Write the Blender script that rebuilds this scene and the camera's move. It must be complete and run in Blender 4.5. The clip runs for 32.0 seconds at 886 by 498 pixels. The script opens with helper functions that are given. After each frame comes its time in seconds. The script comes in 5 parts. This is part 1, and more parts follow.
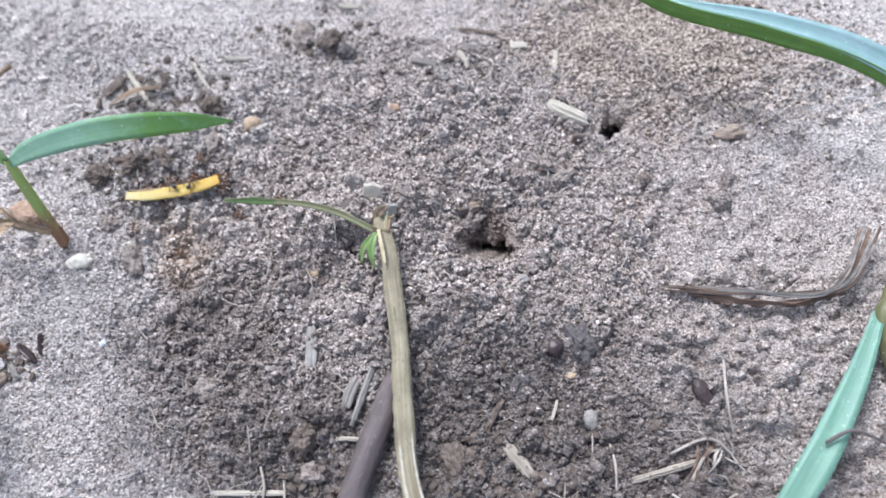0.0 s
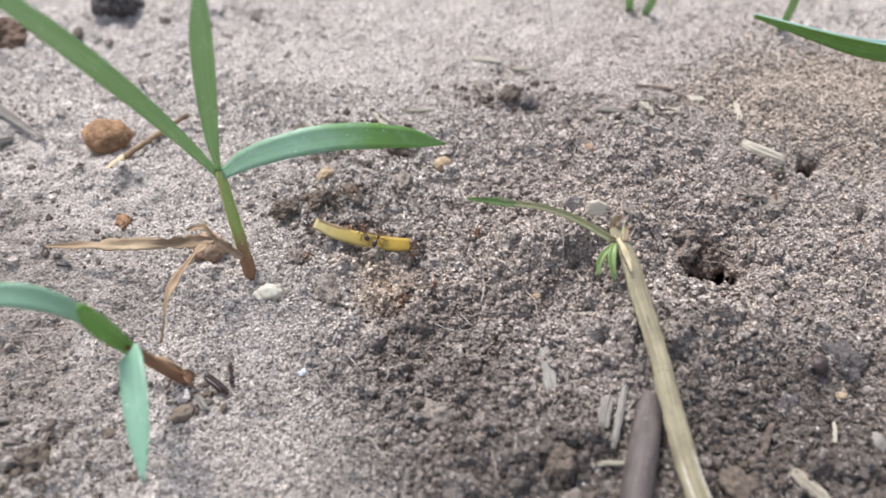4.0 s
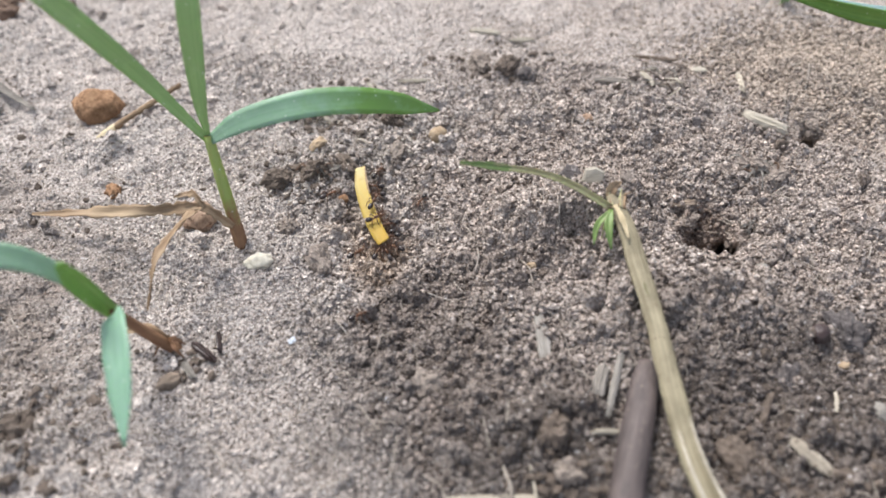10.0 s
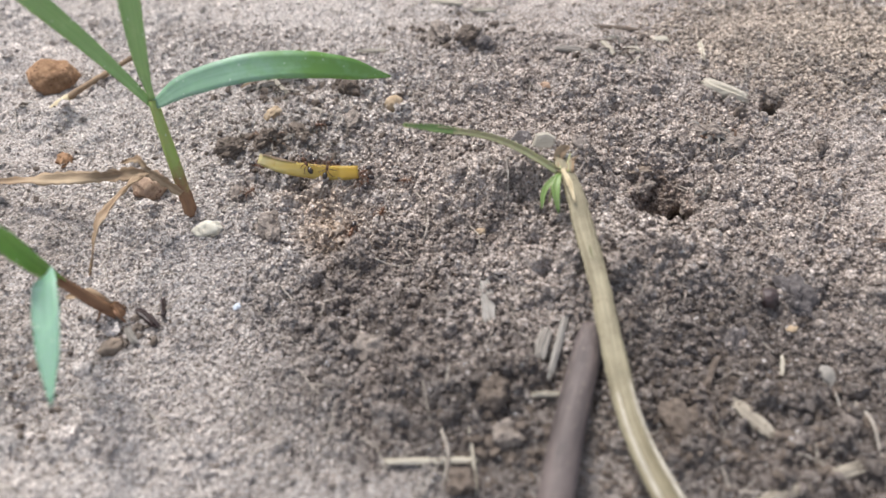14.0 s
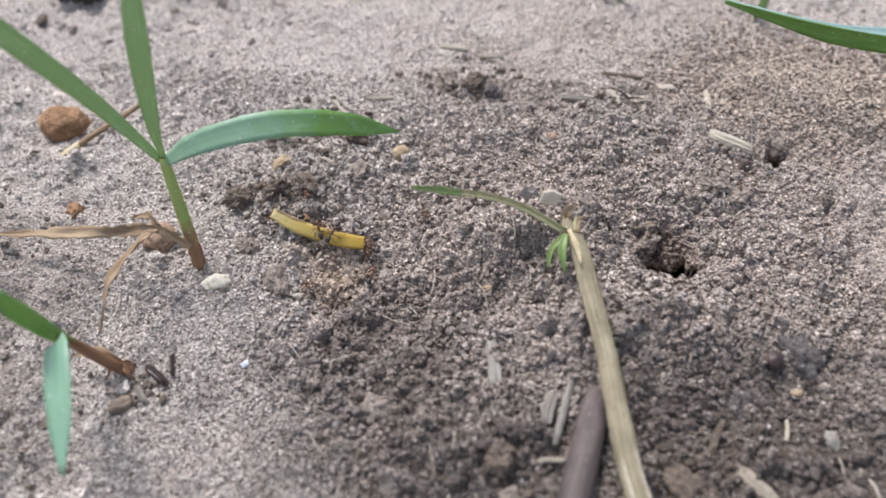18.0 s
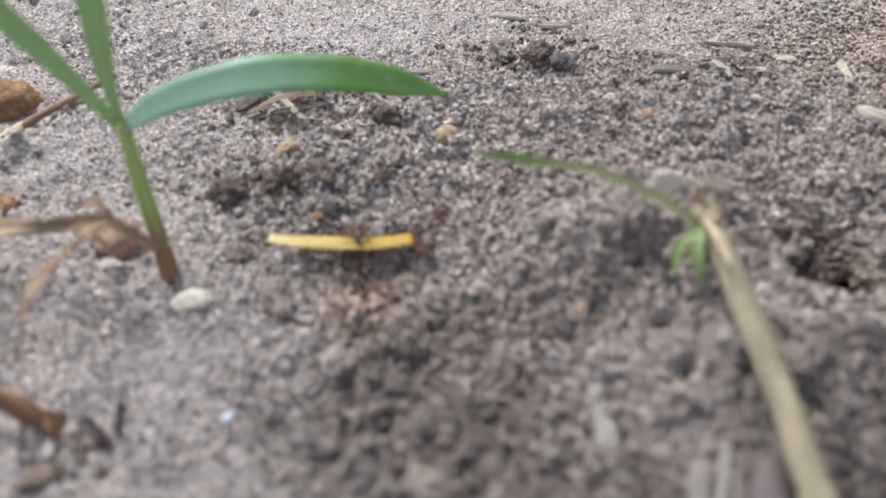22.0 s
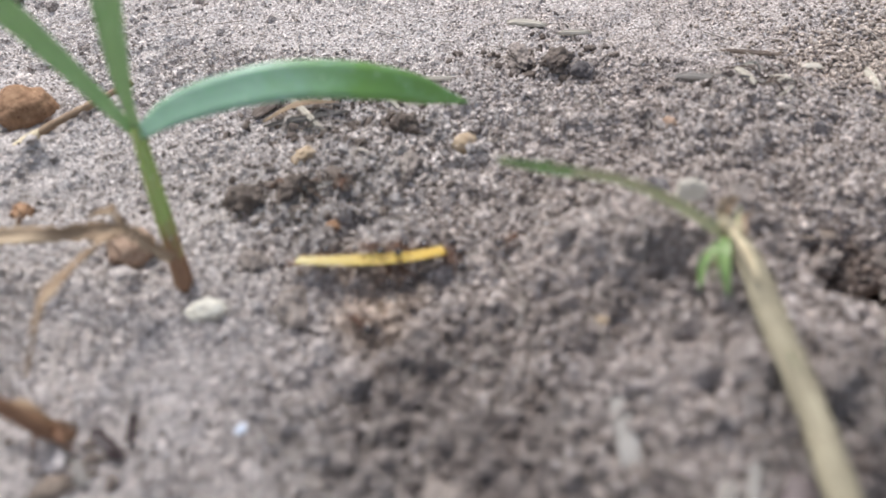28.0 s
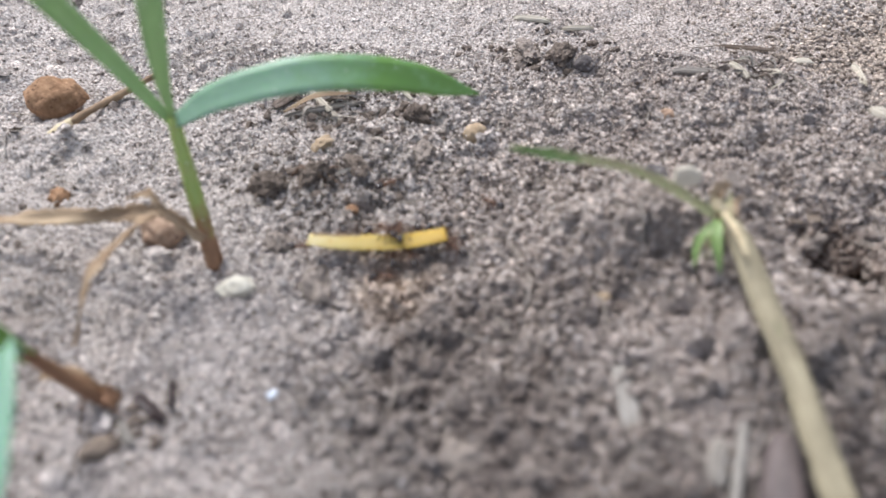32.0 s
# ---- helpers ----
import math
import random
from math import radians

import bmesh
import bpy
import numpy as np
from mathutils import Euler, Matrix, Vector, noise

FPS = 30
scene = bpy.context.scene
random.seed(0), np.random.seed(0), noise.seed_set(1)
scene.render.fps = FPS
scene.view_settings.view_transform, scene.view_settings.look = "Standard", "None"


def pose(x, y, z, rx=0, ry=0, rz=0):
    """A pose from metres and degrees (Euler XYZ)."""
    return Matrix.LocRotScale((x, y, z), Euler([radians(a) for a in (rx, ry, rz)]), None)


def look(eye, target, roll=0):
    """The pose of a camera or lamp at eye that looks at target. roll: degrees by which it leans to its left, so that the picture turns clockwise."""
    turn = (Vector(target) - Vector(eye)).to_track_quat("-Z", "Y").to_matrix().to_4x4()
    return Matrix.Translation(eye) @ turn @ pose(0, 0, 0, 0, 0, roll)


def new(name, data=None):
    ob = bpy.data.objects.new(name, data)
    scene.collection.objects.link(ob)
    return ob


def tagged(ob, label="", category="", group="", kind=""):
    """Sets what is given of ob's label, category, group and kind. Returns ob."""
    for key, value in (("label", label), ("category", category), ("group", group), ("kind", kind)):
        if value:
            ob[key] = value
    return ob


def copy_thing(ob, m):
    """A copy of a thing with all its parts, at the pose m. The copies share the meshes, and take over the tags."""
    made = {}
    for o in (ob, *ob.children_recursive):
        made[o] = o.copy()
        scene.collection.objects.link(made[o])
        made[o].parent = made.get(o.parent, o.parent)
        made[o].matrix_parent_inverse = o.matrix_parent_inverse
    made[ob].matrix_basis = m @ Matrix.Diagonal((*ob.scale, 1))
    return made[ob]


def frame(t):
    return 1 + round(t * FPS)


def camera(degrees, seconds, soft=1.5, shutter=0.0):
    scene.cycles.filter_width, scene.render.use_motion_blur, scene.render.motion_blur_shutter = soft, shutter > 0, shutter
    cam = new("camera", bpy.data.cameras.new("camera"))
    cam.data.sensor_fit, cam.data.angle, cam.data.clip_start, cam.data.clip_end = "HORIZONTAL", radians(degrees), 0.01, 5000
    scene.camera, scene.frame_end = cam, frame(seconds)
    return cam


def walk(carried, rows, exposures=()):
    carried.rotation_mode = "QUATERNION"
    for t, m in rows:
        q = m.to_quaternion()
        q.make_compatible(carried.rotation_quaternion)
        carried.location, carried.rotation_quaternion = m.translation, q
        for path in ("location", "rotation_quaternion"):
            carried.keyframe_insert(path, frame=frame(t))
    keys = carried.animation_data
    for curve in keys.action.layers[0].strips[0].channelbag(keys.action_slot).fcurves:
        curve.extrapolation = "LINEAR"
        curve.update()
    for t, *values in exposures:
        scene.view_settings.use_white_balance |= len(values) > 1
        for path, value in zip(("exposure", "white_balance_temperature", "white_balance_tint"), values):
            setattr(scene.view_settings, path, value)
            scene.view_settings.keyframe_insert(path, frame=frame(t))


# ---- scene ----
cam = camera(61.89, 32.0, 1.5, 0.5)
cam.data.dof.use_dof, cam.data.dof.focus_distance, cam.data.dof.aperture_fstop = True, 0.153, 10.0
PATH = [
    (0, look((0.04445, -0.05066, 0.15115), (0.03494, -0.00611, 0.04013), -6.57)),
    (0.5, look((0.03326, -0.05107, 0.15562), (0.02467, -0.00500, 0.04515), -5.06)),
    (1, look((0.00142, -0.06829, 0.15448), (-0.00746, -0.01816, 0.04581), -6.09)),
    (1.5, look((-0.02395, -0.08222, 0.14584), (-0.03258, -0.02817, 0.03905), -5.92)),
    (2, look((-0.03380, -0.09080, 0.15967), (-0.04382, -0.02942, 0.05705), -6.26)),
    (2.5, look((-0.01466, -0.10018, 0.14234), (-0.02531, -0.03234, 0.04394), -4.69)),
    (3, look((-0.01567, -0.08803, 0.14439), (-0.02583, -0.01557, 0.04928), -3.35)),
    (3.5, look((-0.00717, -0.08571, 0.13081), (-0.01527, -0.01205, 0.03643), -1.57)),
    (5.5, look((-0.00393, -0.07416, 0.12086), (-0.01012, -0.00190, 0.02526), -1.01)),
    (6, look((-0.00475, -0.07812, 0.12069), (-0.01117, -0.00557, 0.02532), -0.77)),
    (6.5, look((-0.00582, -0.07949, 0.11938), (-0.01367, -0.00659, 0.02438), -1.20)),
    (7, look((-0.00419, -0.07807, 0.12042), (-0.01201, -0.00552, 0.02515), -1.30)),
    (7.5, look((-0.00411, -0.08014, 0.12254), (-0.01229, -0.00739, 0.02745), -1.34)),
    (8, look((0.00325, -0.08262, 0.12045), (-0.00512, -0.00972, 0.02550), -1.74)),
    (8.5, look((0.00124, -0.08202, 0.12034), (-0.00700, -0.00906, 0.02543), -1.73)),
    (9, look((0.00046, -0.08389, 0.11899), (-0.00781, -0.01112, 0.02393), -1.61)),
    (9.5, look((-0.00225, -0.08311, 0.12174), (-0.01019, -0.01069, 0.02639), -1.25)),
    (10, look((-0.00270, -0.08564, 0.11926), (-0.01084, -0.01280, 0.02424), -1.50)),
    (10.5, look((0.00036, -0.08652, 0.11509), (-0.00854, -0.01457, 0.01946), -1.87)),
    (11, look((0.00577, -0.08500, 0.11487), (-0.00267, -0.01340, 0.01894), -1.85)),
    (11.5, look((-0.00047, -0.08434, 0.11894), (-0.00821, -0.01292, 0.02282), -1.48)),
    (12, look((-0.00023, -0.08695, 0.11845), (-0.00816, -0.01521, 0.02258), -1.47)),
    (12.5, look((0.00293, -0.08753, 0.11635), (-0.00496, -0.01588, 0.02042), -1.59)),
    (13, look((0.00055, -0.08663, 0.11640), (-0.00771, -0.01501, 0.02047), -1.56)),
    (13.5, look((0.00831, -0.08821, 0.11523), (-0.00014, -0.01611, 0.01967), -1.79)),
    (14, look((0.00789, -0.08804, 0.11464), (-0.00057, -0.01604, 0.01902), -1.86)),
    (14.5, look((0.00757, -0.08521, 0.11579), (-0.00106, -0.01313, 0.02023), -1.89)),
    (16.5, look((0.00545, -0.08284, 0.12121), (-0.00321, -0.01130, 0.02526), -2.13)),
    (17, look((0.00644, -0.08104, 0.12226), (-0.00230, -0.00915, 0.02657), -1.94)),
    (17.5, look((0.00555, -0.07961, 0.12159), (-0.00322, -0.00737, 0.02618), -1.71)),
    (18, look((0.00669, -0.08064, 0.12168), (-0.00239, -0.00817, 0.02647), -1.92)),
    (18.5, look((0.00477, -0.07938, 0.11673), (-0.00451, -0.00643, 0.02191), -1.96)),
    (19, look((0.00568, -0.07684, 0.10986), (-0.00330, -0.00049, 0.01772), -1.51)),
    (19.5, look((0.00101, -0.07375, 0.09419), (-0.00791, 0.00533, 0.00437), -1.24)),
    (20, look((-0.00353, -0.06879, 0.08975), (-0.01224, 0.01051, 0.00010), -0.74)),
    (20.5, look((-0.00652, -0.06189, 0.09142), (-0.01523, 0.01707, 0.00148), -1.02)),
    (21, look((-0.00676, -0.06650, 0.08896), (-0.01603, 0.01306, -0.00040), -0.96)),
    (21.5, look((-0.00787, -0.06532, 0.08668), (-0.01739, 0.01368, -0.00314), -1.23)),
    (22, look((-0.00514, -0.06134, 0.08258), (-0.01576, 0.01845, -0.00643), -2.04)),
    (22.5, look((-0.00791, -0.05908, 0.07955), (-0.01940, 0.02084, -0.00922), -2.14)),
    (23, look((-0.00889, -0.05833, 0.08079), (-0.02086, 0.02205, -0.00751), -2.72)),
    (23.5, look((-0.00793, -0.05791, 0.08016), (-0.02058, 0.02293, -0.00761), -2.89)),
    (24, look((-0.00694, -0.05847, 0.08049), (-0.01981, 0.02274, -0.00691), -2.88)),
    (24.5, look((-0.00610, -0.05858, 0.08021), (-0.01890, 0.02253, -0.00730), -2.79)),
    (26.5, look((-0.00650, -0.05966, 0.08160), (-0.01954, 0.02118, -0.00612), -2.98)),
    (27, look((-0.00632, -0.05920, 0.08192), (-0.01936, 0.02178, -0.00567), -3.17)),
    (27.5, look((-0.00602, -0.05901, 0.08186), (-0.01898, 0.02152, -0.00616), -3.11)),
    (28, look((-0.00596, -0.05984, 0.08124), (-0.01888, 0.02066, -0.00680), -2.87)),
    (28.5, look((-0.00483, -0.06003, 0.08263), (-0.01776, 0.02016, -0.00570), -2.94)),
    (29, look((-0.00535, -0.06086, 0.08390), (-0.01832, 0.01946, -0.00431), -3.11)),
    (29.5, look((-0.00625, -0.06288, 0.08502), (-0.01924, 0.01738, -0.00324), -3.04)),
    (30, look((-0.00626, -0.06400, 0.08434), (-0.01939, 0.01598, -0.00415), -2.80)),
    (30.5, look((-0.00664, -0.06455, 0.08324), (-0.01964, 0.01542, -0.00529), -2.44)),
    (31, look((-0.00567, -0.06381, 0.08193), (-0.01851, 0.01628, -0.00650), -2.29)),
    (31.5, look((-0.00603, -0.06523, 0.08288), (-0.01839, 0.01486, -0.00563), -2.12)),
    (32, look((-0.00739, -0.06667, 0.08598), (-0.01981, 0.01302, -0.00287), -2.52)),
]
EXPOSURES = [(0, 0.87, 5470, 11), (1, 0.94, 5570, 10), (2, 1.14, 5670, 10), (3, 0.84, 5870, 10), (5.5, 0.76, 6220, 10), (14.5, 0.73, 6220, 10), (17, 0.63, 6120, 11), (21, 0.57, 6020, 12), (26, 0.66, 5990, 11), (32, 0.75, 5970, 11)]
walk(cam, PATH, EXPOSURES)

CM = 0.01


# ---------- the carried prey: a strip given by its two ends (cm) and the lean of its face ----------
def prey_pose(lx, ly, rx, ry, lean, z=0.31):
    along = Vector((rx - lx, ry - ly, 0)).normalized()
    side = Vector((-along.y, along.x, 0))
    turn = Matrix((along, side, Vector((0, 0, 1)))).transposed().to_4x4()
    mid = Vector(((lx + rx) / 2, (ly + ry) / 2 - 0.03, z)) * CM
    return Matrix.Translation(mid) @ turn @ pose(0, 0, 0, lean)


PREY = [
    (0, prey_pose(-4.14, 1.50, -2.12, 2.16, -4)),
    (0.5, prey_pose(-4.14, 1.49, -2.10, 2.06, -6)),
    (1, prey_pose(-4.30, 1.59, -2.24, 1.93, 31)),
    (1.5, prey_pose(-4.17, 1.50, -2.02, 1.79, 34)),
    (2, prey_pose(-4.21, 1.45, -1.96, 1.69, 13)),
    (2.5, prey_pose(-4.10, 1.42, -1.99, 1.57, 19)),
    (3, prey_pose(-4.13, 1.43, -2.04, 1.44, 36)),
    (3.5, prey_pose(-4.19, 1.51, -2.26, 1.22, 38)),
    (5.5, prey_pose(-4.23, 1.65, -2.23, 1.32, 38)),
    (6, prey_pose(-4.21, 1.85, -2.27, 1.32, 38)),
    (6.5, prey_pose(-4.03, 1.97, -2.41, 1.12, 36)),
    (7, prey_pose(-3.92, 2.39, -2.25, 0.93, 30)),
    (7.5, prey_pose(-3.78, 2.32, -2.22, 0.86, 29)),
    (8, prey_pose(-3.46, 2.37, -2.27, 0.67, 24)),
    (8.5, prey_pose(-3.31, 2.15, -2.42, 0.49, 19)),
    (9, prey_pose(-3.41, 2.35, -2.32, 0.48, 21)),
    (9.5, prey_pose(-3.29, 2.46, -2.48, 0.42, 15)),
    (10, prey_pose(-3.36, 2.42, -2.47, 0.43, 17)),
    (10.5, prey_pose(-3.32, 2.27, -2.33, 0.47, 21)),
    (11, prey_pose(-3.39, 2.17, -2.42, 0.53, 22)),
    (11.5, prey_pose(-3.61, 2.27, -2.32, 0.85, 28)),
    (12, prey_pose(-3.90, 1.90, -2.08, 1.23, 40)),
    (12.5, prey_pose(-3.91, 2.02, -2.32, 1.48, 42)),
    (13, prey_pose(-4.06, 1.99, -2.16, 1.60, 43)),
    (13.5, prey_pose(-4.19, 1.43, -2.22, 1.65, 44)),
    (14, prey_pose(-4.14, 1.56, -2.24, 1.46, 45)),
    (14.5, prey_pose(-4.24, 1.43, -2.29, 1.51, 44)),
    (16.5, prey_pose(-3.70, 1.87, -2.44, 0.53, -2)),
    (17, prey_pose(-4.23, 1.80, -2.43, 0.42, -33)),
    (17.5, prey_pose(-3.84, 1.84, -2.24, 0.71, 32)),
    (18, prey_pose(-4.12, 1.52, -2.11, 1.00, 39)),
    (18.5, prey_pose(-4.28, 1.53, -2.05, 1.12, 40)),
    (19, prey_pose(-4.04, 1.36, -2.07, 1.29, 42)),
    (19.5, prey_pose(-4.14, 1.48, -1.90, 1.24, 45)),
    (20, prey_pose(-3.95, 1.44, -1.88, 1.34, 45)),
    (20.5, prey_pose(-4.09, 1.34, -1.88, 1.14, 20)),
    (21, prey_pose(-4.14, 1.33, -2.03, 1.07, -5)),
    (21.5, prey_pose(-4.13, 0.95, -1.86, 1.18, -12)),
    (22, prey_pose(-4.13, 0.95, -1.87, 1.18, -10)),
    (22.5, prey_pose(-4.10, 0.81, -1.87, 1.12, -13)),
    (23, prey_pose(-4.26, 0.84, -2.04, 1.06, -13)),
    (23.5, prey_pose(-4.31, 0.76, -2.07, 1.05, -13)),
    (24, prey_pose(-4.28, 0.86, -2.05, 1.05, -13)),
    (24.5, prey_pose(-4.24, 0.79, -2.02, 1.14, -6)),
    (26.5, prey_pose(-3.94, 0.81, -1.76, 1.16, -16)),
    (27, prey_pose(-3.89, 0.83, -1.65, 1.17, -11)),
    (27.5, prey_pose(-3.82, 0.68, -1.65, 1.14, -12)),
    (28, prey_pose(-3.86, 0.72, -1.67, 1.17, -18)),
    (28.5, prey_pose(-3.84, 0.71, -1.65, 1.14, -16)),
    (29, prey_pose(-3.99, 0.87, -1.75, 1.13, -15)),
    (29.5, prey_pose(-4.00, 0.82, -1.78, 1.17, -15)),
    (30, prey_pose(-4.08, 0.82, -1.83, 1.05, -15)),
    (30.5, prey_pose(-4.08, 0.75, -1.83, 1.05, -7)),
    (31, prey_pose(-4.01, 0.71, -1.85, 1.07, -5)),
    (31.5, prey_pose(-4.02, 0.68, -1.85, 1.01, 14)),
    (32, prey_pose(-4.01, 0.70, -1.86, 1.10, 6)),
]


# ---------- world and light: bright overcast with a weak high sun ----------
world = bpy.data.worlds.new("sky")
scene.world = world
world.use_nodes = True
wn = world.node_tree
sky = wn.nodes.new("ShaderNodeTexSky")
sky.sky_type, sky.sun_disc = "NISHITA", False
sky.sun_elevation, sky.sun_rotation = radians(55), radians(-35)
sky.air_density, sky.dust_density, sky.ozone_density = 1.0, 3.0, 0.6
wn.nodes["Background"].inputs["Strength"].default_value = 0.138
haze = wn.nodes.new("ShaderNodeHueSaturation")
haze.inputs["Saturation"].default_value = 0.5
wn.links.new(sky.outputs["Color"], haze.inputs["Color"])
wn.links.new(haze.outputs["Color"], wn.nodes["Background"].inputs["Color"])
sun_data = bpy.data.lights.new("sun", "SUN")
sun_data.energy, sun_data.angle, sun_data.color = 2.0, radians(15), (1.0, 0.95, 0.88)
sun = new("sun", sun_data)
sun.matrix_world = look((-0.574, 0.819, 1.428), (0, 0, 0))


# ---------- materials ----------
class Mat:
    """A small builder for node materials in object space."""

    def __init__(self, name, rough=0.8, spec=0.4, space="Object"):
        self.m = bpy.data.materials.new(name)
        self.m.use_nodes = True
        self.t = self.m.node_tree
        self.b = self.t.nodes["Principled BSDF"]
        self.b.inputs["Roughness"].default_value = rough
        self.b.inputs["Specular IOR Level"].default_value = spec
        self.co = self.t.nodes.new("ShaderNodeTexCoord").outputs[space]

    def node(self, kind, **values):
        n = self.t.nodes.new(kind)
        for key, v in values.items():
            n.inputs[key].default_value = v
        return n

    def link(self, a, b):
        self.t.links.new(a, b)

    def stretch(self, sx, sy, sz):
        n = self.node("ShaderNodeMapping")
        n.inputs["Scale"].default_value = (sx, sy, sz)
        self.link(self.co, n.inputs["Vector"])
        return n.outputs["Vector"]

    def noise(self, scale, detail=4.0, rough=0.6, vec=None):
        n = self.node("ShaderNodeTexNoise", Scale=scale, Detail=detail, Roughness=rough)
        self.link(vec or self.co, n.inputs["Vector"])
        return n.outputs["Fac"]

    def cells(self, scale, out="Color", vec=None):
        n = self.node("ShaderNodeTexVoronoi", Scale=scale)
        self.link(vec or self.co, n.inputs["Vector"])
        return n.outputs[out]

    def ramp(self, fac, *stops):
        n = self.t.nodes.new("ShaderNodeValToRGB")
        e = n.color_ramp.elements
        while len(e) < len(stops):
            e.new(0.5)
        for k, (p, c) in enumerate(stops):
            e[k].position = p
            e[k].color = (*c, 1) if len(c) == 3 else c
        self.link(fac, n.inputs["Fac"])
        return n.outputs["Color"]

    def mix(self, fac, a, b, how="MIX"):
        n = self.t.nodes.new("ShaderNodeMix")
        n.data_type, n.blend_type = "RGBA", how
        for v, i in ((fac, 0), (a, 6), (b, 7)):
            if hasattr(v, "links"):
                self.link(v, n.inputs[i])
            elif i == 0:
                n.inputs[0].default_value = v
            else:
                n.inputs[i].default_value = (*v, 1)
        return n.outputs[2]

    def value(self, op, a, b=0.0):
        n = self.t.nodes.new("ShaderNodeMath")
        n.operation = op
        for v, i in ((a, 0), (b, 1)):
            if hasattr(v, "links"):
                self.link(v, n.inputs[i])
            else:
                n.inputs[i].default_value = v
        return n.outputs[0]

    def colour(self, c):
        if hasattr(c, "links"):
            self.link(c, self.b.inputs["Base Color"])
        else:
            self.b.inputs["Base Color"].default_value = (*c, 1)
        return self

    def relief(self, height, strength, distance):
        n = self.node("ShaderNodeBump", Strength=strength, Distance=distance)
        self.link(height, n.inputs["Height"])
        self.link(n.outputs["Normal"], self.b.inputs["Normal"])
        return self


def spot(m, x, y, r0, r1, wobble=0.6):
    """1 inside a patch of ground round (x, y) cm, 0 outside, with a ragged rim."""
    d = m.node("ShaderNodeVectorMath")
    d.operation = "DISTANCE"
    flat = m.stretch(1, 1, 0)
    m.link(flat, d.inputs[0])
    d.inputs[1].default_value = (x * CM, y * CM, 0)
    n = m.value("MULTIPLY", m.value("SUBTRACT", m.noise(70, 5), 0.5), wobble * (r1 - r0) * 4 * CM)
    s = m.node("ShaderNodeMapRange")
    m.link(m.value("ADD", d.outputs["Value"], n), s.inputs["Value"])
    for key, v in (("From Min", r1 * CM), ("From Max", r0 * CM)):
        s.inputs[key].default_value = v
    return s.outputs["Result"]


